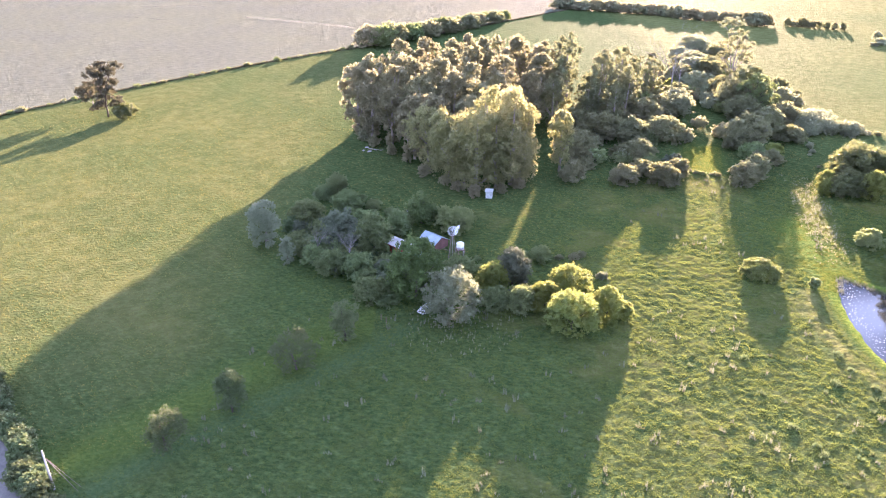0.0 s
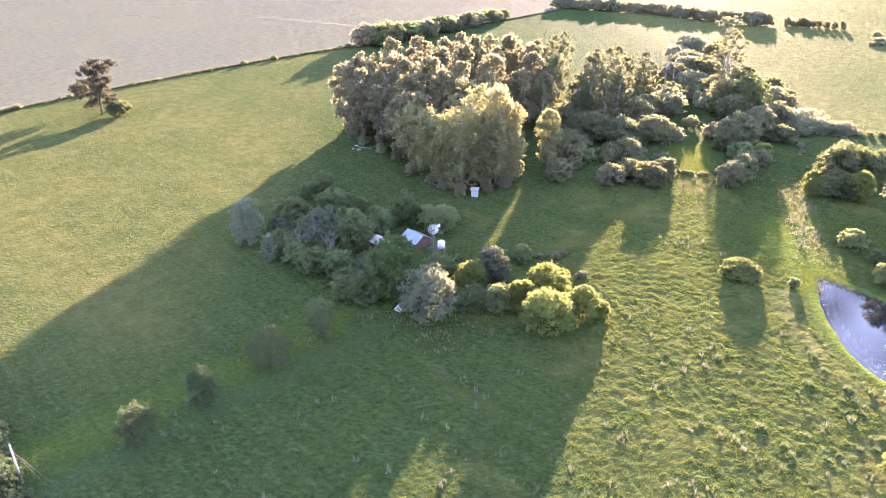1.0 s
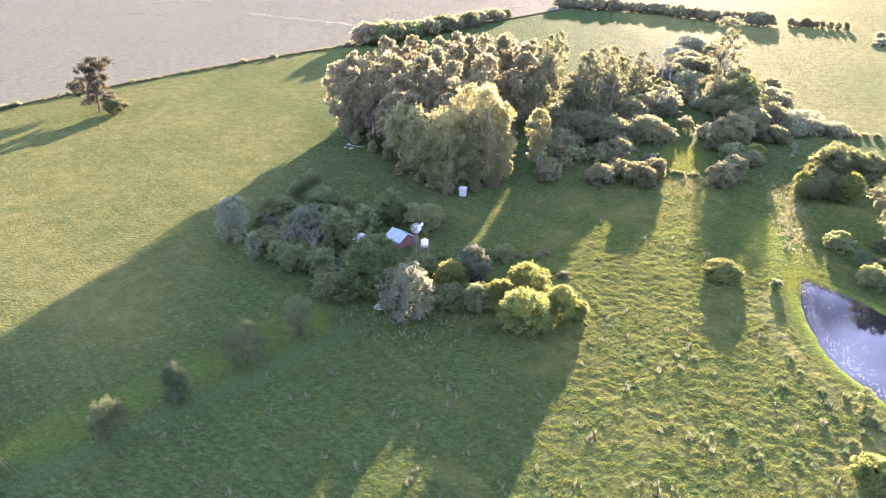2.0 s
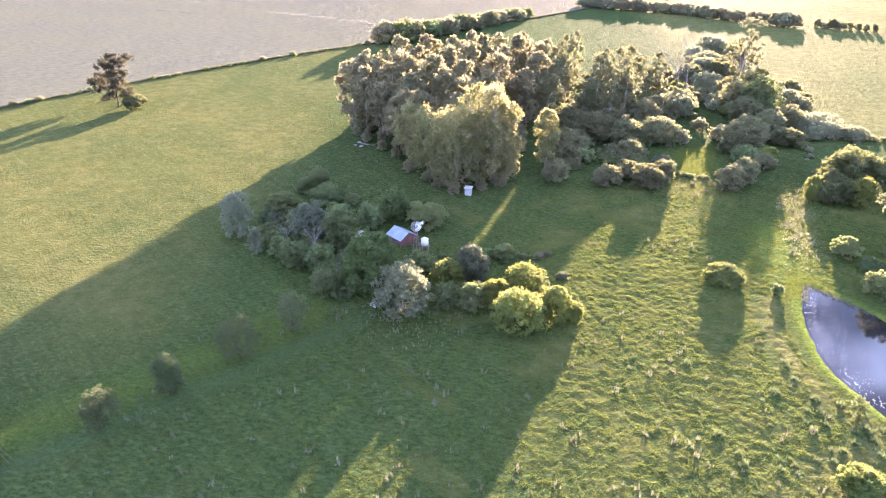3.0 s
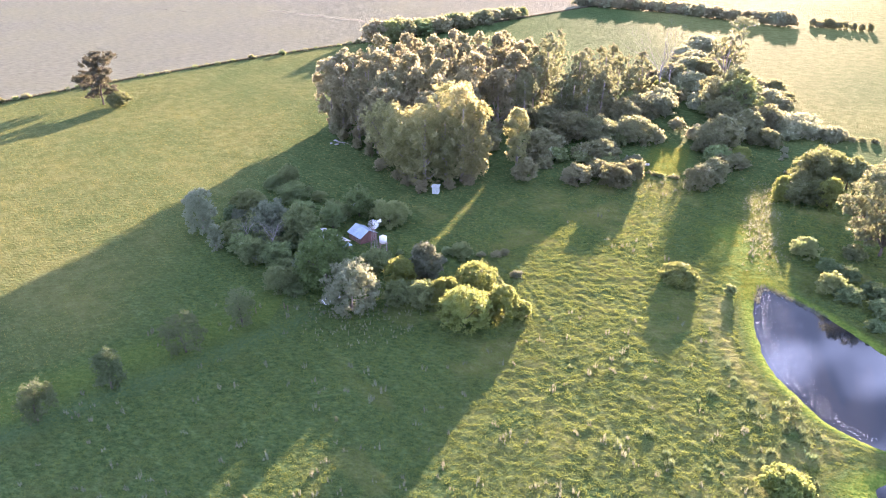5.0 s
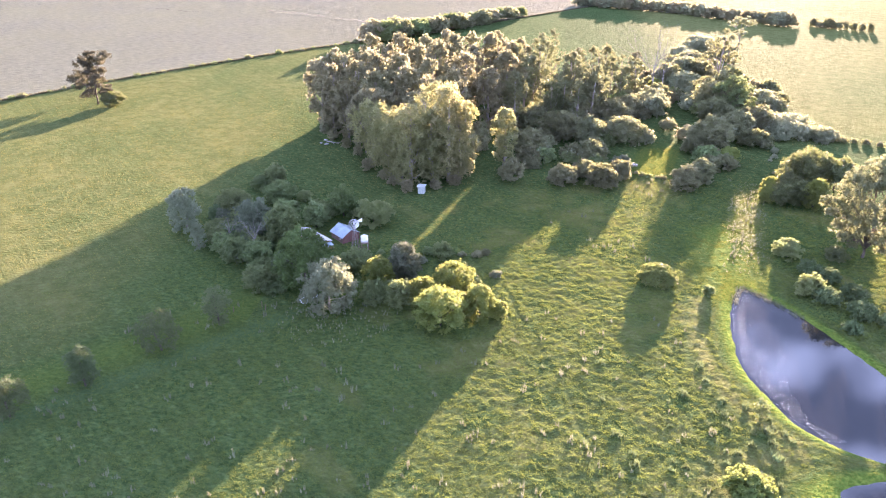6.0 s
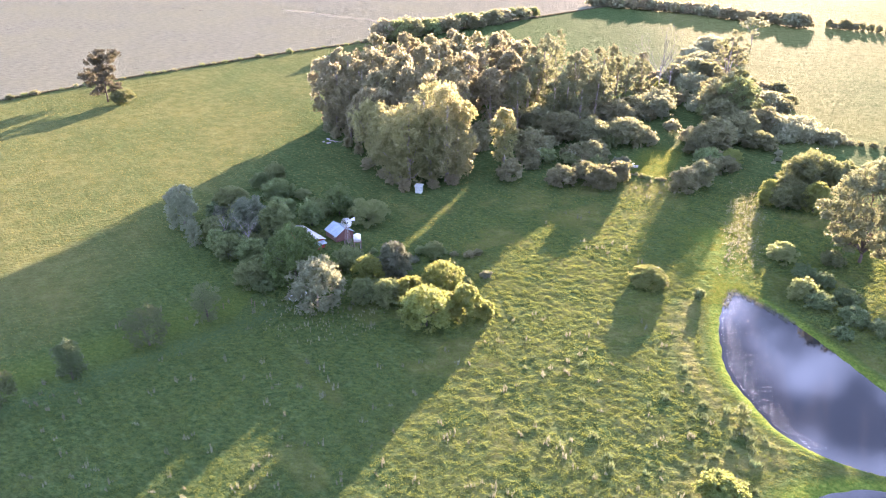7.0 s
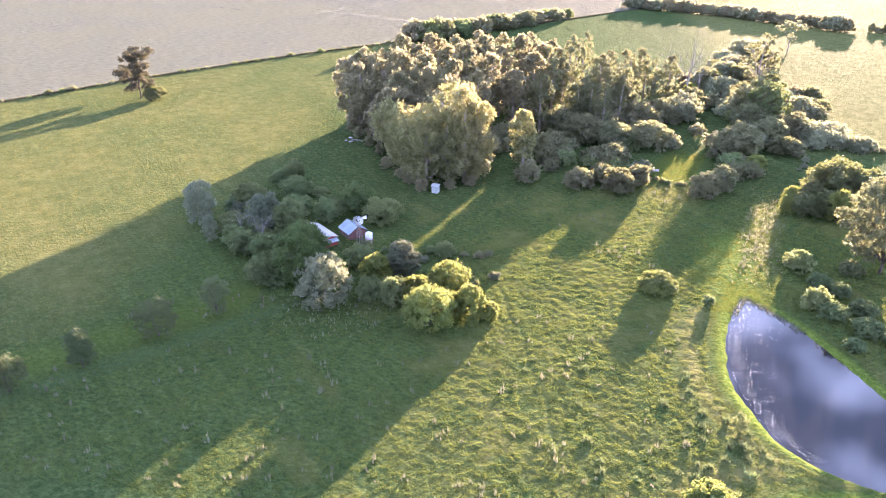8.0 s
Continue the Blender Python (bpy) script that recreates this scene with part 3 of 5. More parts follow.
# the homestead's trees
tree("shade_tree", "large dense dark green shade tree beside the house", "tree", -7.4, 146.4, 6.9, 15.4, "broad", leaf="mango")
tree("silver_tree", "silver-grey leafy tree beside the parked car", "tree", 0.8, 136.4, 6.3, 12.6, "silver")
tree("silver_poplar", "tall pale silver poplar at the grove's edge", "tree", -48.4, 173.2, 4.6, 13.8, "silver")
tree("silver_sapling", "small silver poplar sapling", "tree", -40.6, 163.0, 2.1, 8.1, "silver", "silver saplings")
tree("willow", "rounded grey-green willow in the garden grove", "tree", -27.8, 170.8, 4.9, 12.1, "soft")
grove("garden_tree", "olive green rounded garden tree in shade", "tree", "round", "garden trees",
      [(-19.1, 167.6, 4.9, 11.4), (-13.5, 179.4, 3.3, 7.8), (3.2, 156.7, 4.3, 4.9)])
tree("garden_tree", "soft rounded light green garden tree", "tree", 1.9, 183.2, 5.8, 6.6, "soft", "garden trees", "sage")
tree("green_tree", "leafy light green tree with sunlit top", "tree", 10.2, 146.7, 3.8, 8.6, "fresh")
tree("pale_topped_tree", "dark leafy tree with a pale sunlit top", "tree", 15.4, 152.2, 4.3, 10.4, "round", leaf="grey")
tree("feathery_tree", "dark feathery tree behind the shed", "tree", -7.6, 187.5, 5.0, 9.0, "feather")
grove("garden_shrub", "dusky shrub behind the shed", "shrub", "soft", "garden shrubs", [(-12.5, 186.0, 3.0, 4.4), (-3.5, 190.0, 2.8, 3.6), (-16.0, 191.0, 2.6, 3.4), (-22.0, 198.0, 2.6, 3.0)], leaf="olive")
grove("garden_shrub", "dusky grey-green shrub in the shaded grove", "shrub", "soft", "garden shrubs",
      [(-29.3, 196.3, 5.4, 6.1), (-21.9, 155.3, 4.1, 7.2), (-17.8, 144.2, 4.2, 6.3), (23.5, 163.4, 2.7, 4.6), (10.4, 140.3, 3.4, 6.4), (16.1, 139.7, 3.7, 6.6)], leaf="olive")
grove("dark_shrub", "dark green shrub in the shaded grove", "shrub", "round", "garden shrubs",
      [(-34.1, 208.7, 3.8, 7.6), (-38.0, 205.0, 3.0, 5.0), (-39.1, 185.9, 5.3, 8.0), (-28.4, 157.3, 4.2, 6.5), (-34.0, 163.0, 3.4, 5.0), (-23.0, 184.0, 4.0, 6.0), (-3.0, 152.0, 3.0, 4.0)], leaf="olive")
# the sixth is added to block a streak of sun between its neighbours
grove("golden_green_bush", "bright yellow-green bush lit from behind", "bush", "fresh", "yellow-green bushes",
      [(28.0, 146.0, 5.4, 7.9), (26.3, 131.8, 6.0, 9.4), (34.6, 135.8, 3.3, 8.8), (21.6, 140.0, 3.9, 7.2), (38.4, 136.6, 2.3, 4.2), (31.2, 136.0, 3.0, 6.4), (35.4, 133.4, 1.2, 1.6)])
tree("pale_green_bush", "pale green rounded bush in the rough pasture", "bush", 79.1, 88.3, 4.1, 4.0, "fresh")
grove("thin_tree", "thin-leaved young tree in the shaded pasture", "tree", "thin", "young trees along the track",
      [(-21.6, 128.1, 3.7, 9.4), (-30.0, 117.8, 4.6, 9.6), (-39.3, 105.0, 3.8, 8.6), (-48.0, 95.0, 3.8, 8.6)])

# the gum grove
def gums(label, kind, rows, coarse=1.0):
    """A planted block of gums, set unevenly and of uneven height."""
    r = random.Random(len(rows))
    for x, y, rad, high in rows:
        tree("gum_tree", label, "tree", x + r.uniform(-2.5, 2.5), y + r.uniform(-2.5, 2.5), rad * r.uniform(1.1, 1.5), high * r.uniform(0.92, 1.08), kind, "gum trees", None, coarse)


# the front gums take the leaves coloured as sunlit
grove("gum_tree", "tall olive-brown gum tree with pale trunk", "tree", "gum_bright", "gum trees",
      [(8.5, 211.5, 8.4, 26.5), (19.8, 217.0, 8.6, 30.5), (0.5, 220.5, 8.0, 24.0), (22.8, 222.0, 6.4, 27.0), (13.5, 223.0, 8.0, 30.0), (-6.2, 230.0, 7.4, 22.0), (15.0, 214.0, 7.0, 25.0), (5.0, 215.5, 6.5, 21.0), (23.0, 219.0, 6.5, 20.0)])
gums("tall dusky gum tree in a dense grove", "gum",
      [(-32.5, 269.0, 5.8, 27.5), (-27.0, 261.0, 5.0, 27.0), (-20.0, 252.0, 5.5, 25.0), (-12.0, 244.0, 5.6, 24.0), (-4.0, 238.0, 5.6, 24.0), (5.0, 234.0, 5.8, 25.0),
       (-31.0, 281.0, 5.0, 27.0), (-26.0, 274.0, 5.5, 28.0), (-18.0, 266.0, 5.4, 28.0), (-9.0, 259.0, 5.6, 27.0), (0.0, 251.0, 5.4, 27.0), (10.0, 246.0, 5.4, 26.0),
       (-25.0, 290.0, 5.2, 28.0), (-20.0, 283.0, 5.5, 29.0), (-11.0, 276.0, 5.6, 29.0), (-1.0, 268.0, 5.6, 28.0), (9.0, 262.0, 5.5, 28.0), (19.0, 256.0, 5.4, 26.0),
       (-18.0, 299.0, 5.5, 29.0), (-9.0, 293.0, 5.6, 30.0), (1.0, 286.0, 5.6, 30.0)], coarse=1.15)
gums("tall gum tree at the back of the grove", "gum",
      [(11.0, 280.0, 5.6, 30.0), (21.0, 273.0, 5.5, 29.0), (31.0, 266.0, 5.0, 25.0),
       (-6.0, 310.0, 5.5, 30.0), (4.0, 304.0, 5.6, 31.0), (14.0, 297.0, 5.6, 31.0), (24.0, 291.0, 5.6, 30.0), (34.0, 284.0, 5.2, 28.0),
       (9.0, 320.0, 5.5, 30.0), (19.0, 314.0, 5.6, 31.0), (29.0, 308.0, 5.6, 30.0), (39.0, 301.0, 5.4, 29.0), (28.0, 326.0, 5.6, 30.0), (40.0, 318.0, 5.4, 29.0)], coarse=1.2)
tg = random.Random(12)
for k in range(17):
    x, y = 40 + 38 * ((k * 0.618) % 1), 272 + 2.3 * k + tg.uniform(-3, 3)
    across = x - 0.302 * y                        # the rows part along the sun's line, so that streaks of light come through
    parted = -38 < across < -33
    x += 4.4 if parted else -3.5 if across > -14 else 0
    tree("thin_gum", "thin gum tree with an open golden crown", "tree", x, y, tg.uniform(4.6, 6.6), (23 + 0.45 * k - 0.22 * max(0, x - 54)) * tg.uniform(0.88, 1.06) * (0.82 if parted else 1), "gold", "open-crowned gums", None, 1.15)
for x, y, rad, high in ((80.5, 319.0, 4.8, 20.0), (86.0, 326.0, 4.6, 19.0), (84.0, 311.0, 4.0, 16.0), (91.5, 322.0, 4.2, 16.5), (92.0, 334.0, 4.4, 18.0), (79.0, 331.0, 5.0, 22.0), (51.0, 324.0, 5.2, 27.0), (55.0, 334.0, 5.0, 27.0), (47.5, 316.0, 4.6, 26.0)):
    tree("thin_gum", "thin gum tree with an open golden crown", "tree", x, y, rad, high, "gold", "open-crowned gums", None, 1.15)
open_tree("tall_gum", "tall flat-topped gum rising above the scrub", "tree", 163.3, 432.4, 6.0,
          [(0, 0, 15.5, 4.6, 1.8), (-4.5, 0, 13.5, 3.6, 1.6), (4.5, 1, 13.8, 3.8, 1.6), (0.5, -2, 9.0, 2.6, 2.0)], BARK, "pale", 0.6, "tall lone gums")
open_tree("tall_gum", "tall open gum rising above the scrub", "tree", 127.5, 328.0, 7.0,
          [(1.0, 0, 26.0, 3.6, 3.0), (-3.5, 1, 22.0, 3.4, 2.8), (4.5, 0, 22.5, 3.4, 2.8), (-5.5, -1, 17.0, 3.2, 2.4), (0.5, 2, 18.0, 3.8, 3.0), (5.5, 1, 16.0, 3.4, 2.6), (-2.0, -2, 12.0, 3.6, 2.8), (4.0, -1, 10.5, 3.4, 2.4)], BARK, "scrub", 0.5, "tall lone gums", cover=1.1)
open_tree("feathery_gum", "broad feathery olive gum in the thick of the belt", "tree", 124.5, 291.0, 4.0,
          [(0, 0, 15.0, 3.6, 3.0), (-4.0, 1, 12.5, 3.4, 2.8), (4.2, 0, 13.0, 3.6, 2.8), (1.5, -3, 10.0, 3.8, 2.8), (-3.5, -2, 7.5, 3.4, 2.8), (5.0, -2, 8.0, 3.6, 2.8), (0, -3, 4.5, 4.0, 3.0), (-5.5, 0, 4.0, 3.2, 2.6)], DARK_BARK, "olive", 0.42, "tall lone gums", each=14, cover=1.2)
open_tree("feathery_gum", "feathery olive gum in the thick of the belt", "tree", 127.0, 303.0, 4.0,
          [(0, 0, 14.5, 3.2, 2.8), (-3.6, 1, 12.0, 3.2, 2.6), (3.6, 0, 11.5, 3.2, 2.6), (0.5, -3, 9.0, 3.6, 2.8), (3.5, -1, 6.0, 3.4, 2.6), (-3.0, -2, 6.0, 3.4, 2.6)], DARK_BARK, "field", 0.42, "tall lone gums", each=14, cover=1.2)
tree("slender_tree", "slender pale olive tree beside the gum grove", "tree", 37.2, 229.5, 4.8, 20.5, "gum_bright")
open_tree("golden_tree", "thin golden-leaved tree with spreading limbs by the pond", "tree", 129.0, 172.7, 3.0,
          [(-1, 1, 22, 4.9, 3.6), (5, 3, 20.5, 5.2, 3.9), (-6, -1, 19, 4.5, 3.3), (9.5, 0, 17, 4.7, 3.6), (2.5, -4, 17, 4.7, 3.9), (-9.2, 1, 13, 3.6, 2.7), (-5, -4, 14, 4.0, 3.3), (6.5, -5, 12, 4.5, 3.6),
           (-1, -5, 10.5, 4.0, 3.6), (-6.5, -1, 8, 3.1, 2.7), (3, -3, 6, 3.8, 3.3), (-2.5, 2, 4.5, 3.4, 3.0)], DARK_BARK, "gold", 0.34, cover=1.35, each=30)
tree("scrub_bush", "brown scrub at the foot of the golden tree", "bush", 122.0, 171.0, 3.0, 3.6, "scrub", leaf="field")

ur = random.Random(77)
# the last three, at the back left, are added to stop sun leaking in
for x, y in ((3.0, 213.0), (8.0, 206.5), (16.5, 210.0), (22.0, 213.5), (-1.0, 217.0), (-8.0, 225.0), (-14.0, 238.0), (-20.0, 246.0), (-27.0, 256.0), (-31.5, 263.0), (-34.0, 270.0), (-31.0, 276.0), (-28.0, 283.0)):
    tree("understorey_bush", "dusky bush under the gum trees", "bush", x, y, ur.uniform(1.7, 2.8), ur.uniform(2, 4.5), "scrub", "grove understorey", "gum")
for k in range(24):
    u, w = ur.random(), ur.uniform(-1, 1)
    x, y = -30 + 62 * u + 6 * w, 266 - 42 * u + 14 * (1 + w)
    tree("understorey_bush", "dusky bush under the gum trees", "bush", x, y, ur.uniform(3, 5), ur.uniform(4, 9), "scrub", "grove understorey", "gum" if k % 2 else None, 2.0)

# a hidden row, added so that low sun does not reach under the crowns
for k in range(15):
    x = -24 + 5 * k
    tree("understorey_bush", "unseen bush added behind the gum trees to block low sun", "bush", x, 302 + 0.42 * k + 14 * math.sin(0.16 * k) + ur.uniform(-4, 4), ur.uniform(4, 5.5), ur.uniform(6, 10), "scrub", "grove understorey", "gum" if k % 2 else None, 2.2)

# scrub belt
grove("scrub_bush", "dusky rounded scrub bush", "bush", "scrub", "scrub belt",
      [(56.6, 261.2, 8.4, 10.5), (68.0, 258.0, 7.0, 10.0), (80.0, 260.0, 7.5, 10.0), (56.2, 217.6, 4.8, 6.4), (68.0, 216.1, 5.6, 7.4), (63.5, 224.0, 4.6, 5.6), (67.0, 240.5, 5.4, 7.0),
       (39.8, 219.0, 4.4, 7.0), (45.0, 246.0, 6.0, 9.0), (50.0, 275.0, 8.0, 10.0), (64.0, 280.0, 8.5, 10.0), (78.0, 282.0, 8.0, 10.0), (74.0, 222.0, 4.4, 6.8)], coarse=1.1)
grove("scrub_bush", "dusky rounded scrub bush beside the green hollow", "bush", "scrub", "scrub belt",
      [(110.0, 257.5, 8.0, 10.5), (105.0, 252.5, 4.6, 7.5), (126.0, 260.0, 6.4, 6.0), (109.5, 235.0, 4.4, 4.8), (93.0, 215.0, 5.0, 8.0), (99.0, 221.0, 4.8, 8.0), (120.0, 300.0, 9.0, 14.0),
       (128.0, 312.0, 8.0, 15.0), (118.0, 285.0, 8.5, 10.0), (132.0, 280.0, 7.5, 9.0), (102.0, 250.4, 3.8, 6.0), (122.0, 272.0, 7.0, 9.0), (123.0, 322.0, 7.5, 10.0)], coarse=1.1)
grove("dark_bush", "large dark green bush with sunlit crown beyond the pond", "bush", "round", "bushes beyond the pond",
      [(128.5, 219.0, 7.0, 12.0), (138.5, 218.5, 6.4, 10.6), (133.0, 225.0, 7.0, 10.8), (142.0, 220.0, 4.6, 9.6), (119.6, 206.6, 4.8, 6.6), (124.6, 205.6, 4.6, 7.0), (122.5, 211.5, 5.0, 8.0)], leaf="field")
grove("green_bush", "yellow-green bush lit from behind", "bush", "fresh", "bushes beyond the pond", [(115.6, 207.6, 2.7, 5.6), (117.0, 211.0, 3.0, 6.8)])
tree("tan_bush", "pale tan-green bush beside dark bushes", "bush", 127.2, 203.0, 3.8, 9.6, "fresh", "bushes beyond the pond")
grove("pale_bush", "pale frosted-looking scrub bush in sunlight", "bush", "pale", "pale scrub",
      [(141.4, 274.5, 9.5, 6.6), (152.0, 268.0, 6.0, 4.5), (139.0, 303.7, 8.0, 9.0), (111.5, 305.0, 3.6, 4.2), (116.5, 301.0, 3.4, 4.4), (113.0, 313.0, 4.2, 4.4), (98.4, 276.8, 3.1, 4.6), (88.2, 259.3, 2.7, 5.0), (119.7, 357.6, 7.6, 11.0), (114.7, 337.7, 9.0, 7.2),
       (96.0, 303.0, 6.5, 9.0), (94.0, 296.0, 7.5, 9.0), (139.2, 418.9, 10.0, 9.0), (128.0, 385.0, 8.0, 8.0), (108.0, 350.0, 6.5, 7.0), (134.0, 322.0, 6.0, 8.0), (126.0, 400.0, 7.0, 7.0)], coarse=1.25)
grove("scrub_bush", "dusky scrub bush far along the belt", "bush", "scrub", "scrub belt",
      [(110.0, 345.0, 6.5, 10.0), (126.0, 352.0, 7.0, 10.0), (132.0, 368.0, 7.0, 9.0), (118.0, 372.0, 6.5, 8.0), (146.0, 400.0, 7.0, 8.0), (100.0, 315.0, 6.0, 9.0), (86.0, 292.4, 7.0, 9.0)], coarse=1.3)
# darker leaves stand in for the shade over this bank
grove("pond_shrub", "grey-green shrub on the far pond bank", "shrub", "soft", "pond shrubs",
      [(116.3, 159.4, 2.5, 3.4), (113.0, 163.0, 3.0, 3.2), (112.3, 149.6, 3.2, 3.4), (119.1, 152.0, 3.1, 2.8), (117.7, 144.0, 3.4, 3.0), (113.0, 137.2, 2.2, 2.5), (122.0, 140.0, 2.8, 2.6)], leaf="sparse")
grove("pond_shrub", "pale green shrub on the far pond bank", "shrub", "soft", "pond shrubs", [(110.1, 171.2, 3.6, 5.0), (109.5, 152.8, 3.4, 5.0)], leaf="sage")
tree("thin_shrub", "thin see-through shrub in the rough pasture", "shrub", 86.0, 106.5, 1.9, 4.6, "thin", leaf="olive")
br = random.Random(31)
for k in range(70):
    if k % 2:
        x, y = br.uniform(42, 76), br.uniform(222, 300)
    else:
        y = br.uniform(225, 345)
        x = 97 + 0.296 * (y - 235) + 32 * br.random()
    s = br.uniform(0.6, 1.3)
    if 100 < x - 0.296 * (y - 215) < 124 and y < 262 or abs(x - 88 - 0.3 * (y - 240)) < 7:
        continue
    tree("scrub_bush", "tangled scrub bush in the belt", "bush", x, y, 3.6 * s, 4.2 * s * br.uniform(0.8, 1.3), "pale" if k % 5 == 0 else "scrub", "scrub belt", br.choice((None, None, "gum", "olive", "grey")) if k % 5 else None, 1.4)
for k in range(34):
    y = br.uniform(262, 372)
    x = 101 + 0.2 * (y - 262) + br.uniform(0, 30) * (1 - 0.4 * (y - 262) / 110)
    s = br.uniform(0.55, 1.2)
    tree("scrub_bush", "small tangled bush in the thick of the belt", "bush", x, y, 3.4 * s, 4.4 * s, "pale" if k % 3 == 0 else "scrub", "scrub belt", br.choice((None, "gum", "olive", "sage")) if k % 3 else None, 1.7)
for k in range(26):
    y = br.uniform(288, 365)
    x = 80 + 0.28 * (y - 290) + br.uniform(-2, 20)
    s = br.uniform(0.7, 1.3)
    tree("scrub_bush", "dusky bush between the gums and the belt", "bush", x, y, 3.6 * s, 4.6 * s, "pale" if k % 4 == 0 else "scrub", "scrub belt", br.choice((None, "gum", "olive")) if k % 4 else None, 1.8)
for x, y, rad, high in ((113.9, 352.0, 4.6, 7.5), (95.0, 303.5, 4.4, 7.0), (101.5, 330.0, 4.0, 6.5), (112.5, 240.5, 3.6, 5.6)):
    tree("green_bush", "yellow-green bush among dusky scrub", "bush", x, y, rad, high, "fresh", "scrub belt")
for x, y, rad, high in ((129.1, 246.5, 1.2, 1.6), (130.8, 252.0, 1.5, 2.2), (127.0, 243.5, 0.8, 1.0), (124.5, 231.0, 0.7, 0.9)):
    tree("pale_shrub", "small pale shrub in rough grass", "shrub", x, y, rad, high, "pale", "pale scrub", None, 0.6)
tree("lone_bush", "lone rounded bush with dark reddish base", "bush", 75.6, 155.4, 4.8, 4.2, "lawn")
tree("reed_clump", "small dark clump in the wet hollow", "bush", 86.5, 150.3, 1.4, 2.5, "scrub", leaf="olive")
cr = random.Random(9)
for k in range(9):
    tree("low_scrub", "low brown scrub along a shallow ditch", "shrub", 77 + 1.5 * k + cr.uniform(-0.9, 0.9), 228.6 - 0.5 * k + cr.uniform(-1.2, 1.2), cr.uniform(0.4, 1.3), cr.uniform(0.35, 0.9), "scrub", "ditch scrub", cr.choice(("gum", "olive", "scrub")))
open_tree("field_tree", "lone tall gum tree in the open field", "tree", -142.0, 296.0, 5.0,
          [(5.5, 0, 20.5, 4.6, 3.4), (0.5, 2, 19.0, 5.2, 3.6), (-2.5, -1, 15.5, 4.8, 3.0), (3.5, -2, 13.5, 4.6, 3.0), (-8.5, 1, 10.0, 3.8, 2.4), (0.0, 2, 9.0, 4.6, 2.6), (-3.0, -1, 5.0, 3.6, 2.0), (4.0, 1, 6.0, 3.4, 2.4)],
          DARK_BARK, "bronze", 0.5, cover=1.2, each=11)
tree("field_bush", "dark rounded bush under the lone field tree", "bush", -133.8, 294.4, 5.0, 6.4, "round", leaf="field")
tree("field_tree", "smaller tree behind the lone field tree", "tree", -152.5, 307.0, 5.5, 12.0, "gum", leaf="bronze")

# shrub hedges along the field boundary
gs = random.Random(15)
for k in range(50):
    u, w = gs.random(), gs.uniform(-1, 1)
    tree("garden_shrub", "dusky shrub filling the shaded garden grove", "shrub", -44 + 34 * u + 3 * w, 184 - 34 * u + 8 * w, gs.uniform(1.8, 3.4), gs.uniform(2.2, 4.8), "soft" if k % 2 else "round", "garden shrubs", gs.choice(("grey", "olive", "sparse", "sparse")), 1.15)
for k in range(16):
    tree("garden_shrub", "low scrub on the edge of the garden", "shrub", gs.uniform(6, 40), gs.uniform(140, 172), gs.uniform(0.7, 1.7), gs.uniform(0.7, 1.8), "round", "garden shrubs", gs.choice(("grey", "olive", "scrub")))
hr = random.Random(8)
for k in range(34):
    u = k / 33 + hr.uniform(-0.02, 0.02)
    x = -200 + 150 * u
    s = hr.choice((0.5, 0.6, 0.7, 0.9, 1.4))
    tree("hedge_shrub", "low dark shrub along the field fence", "shrub", x, float(fence_y(x)) - 3 + hr.uniform(-1, 1), 1.3 * s + 0.3, 1.2 * s + 0.3, "scrub", "fence hedge", "olive" if k % 2 else None, 1.4)
for k in range(17):
    u = k / 16
    x = -44 + 86 * u
    s = (1.3 - 0.5 * u) * hr.uniform(0.8, 1.2)
    tree("hedge_bush", "tall dense hedge bush on the field boundary", "bush", x + hr.uniform(-2, 2), 494 + 1.02 * x - 8 * (1 - u) + hr.uniform(-5, 5), 7.6 * s, 8.2 * s, "scrub", "boundary hedge", "sage" if k == 1 else ("gum", "olive", "scrub")[k % 3], 2.47)
# distance haze is put into the leaf colour here: lighter gum and pale leaves
for k in range(26):
    u = k / 25
    x = 86 + 128 * u
    tree("hedge_bush", "tall dense hedge bush on the far field boundary", "bush", x + hr.uniform(-2, 2), 588 - 82 * u ** 1.3 + hr.uniform(-4, 4), 7.0 * hr.uniform(0.8, 1.2), 7.5 * hr.uniform(0.7, 1.2), "scrub", "far hedge", "gum" if k % 2 else "pale", 2.60)
for k in range(8):
    tree("hedge_bush", "low bush on the far field boundary", "bush", 228 + 4 * k, 505 - 2.6 * k, 3.2 * hr.uniform(0.6, 1.3), 5 * hr.uniform(0.6, 1.2), "scrub", "far hedge", coarse=1.8)
grove("pale_bush", "pale bush far out in the pasture", "bush", "pale", "pale scrub", [(256.0, 440.0, 4.0, 3.6), (262.0, 456.0, 3.0, 5.0), (250.0, 436.0, 2.6, 1.6)], coarse=1.6)
for k in range(12):
    tree("fence_shrub", "low shrub along the pasture fence", "shrub", 148 + 3.6 * k, 272 - 1.6 * k + hr.uniform(-1, 1), 1.9 * hr.uniform(0.6, 1.4), 2.0 * hr.uniform(0.6, 1.4), "scrub", "fence shrubs", coarse=1.3)
# the dark green is deepened with the shade these shrubs stand in
for k in range(14):
    u = k / 13
    tree("road_shrub", "dense dark shrub along the gravel road", "shrub", -88 + 26 * u + hr.uniform(-1, 1), 113 - 32 * u + hr.uniform(-1, 1), 2.4 * hr.uniform(0.8, 1.2), 3.2 * hr.uniform(0.7, 1.3), "round", "roadside shrubs", "sparse")


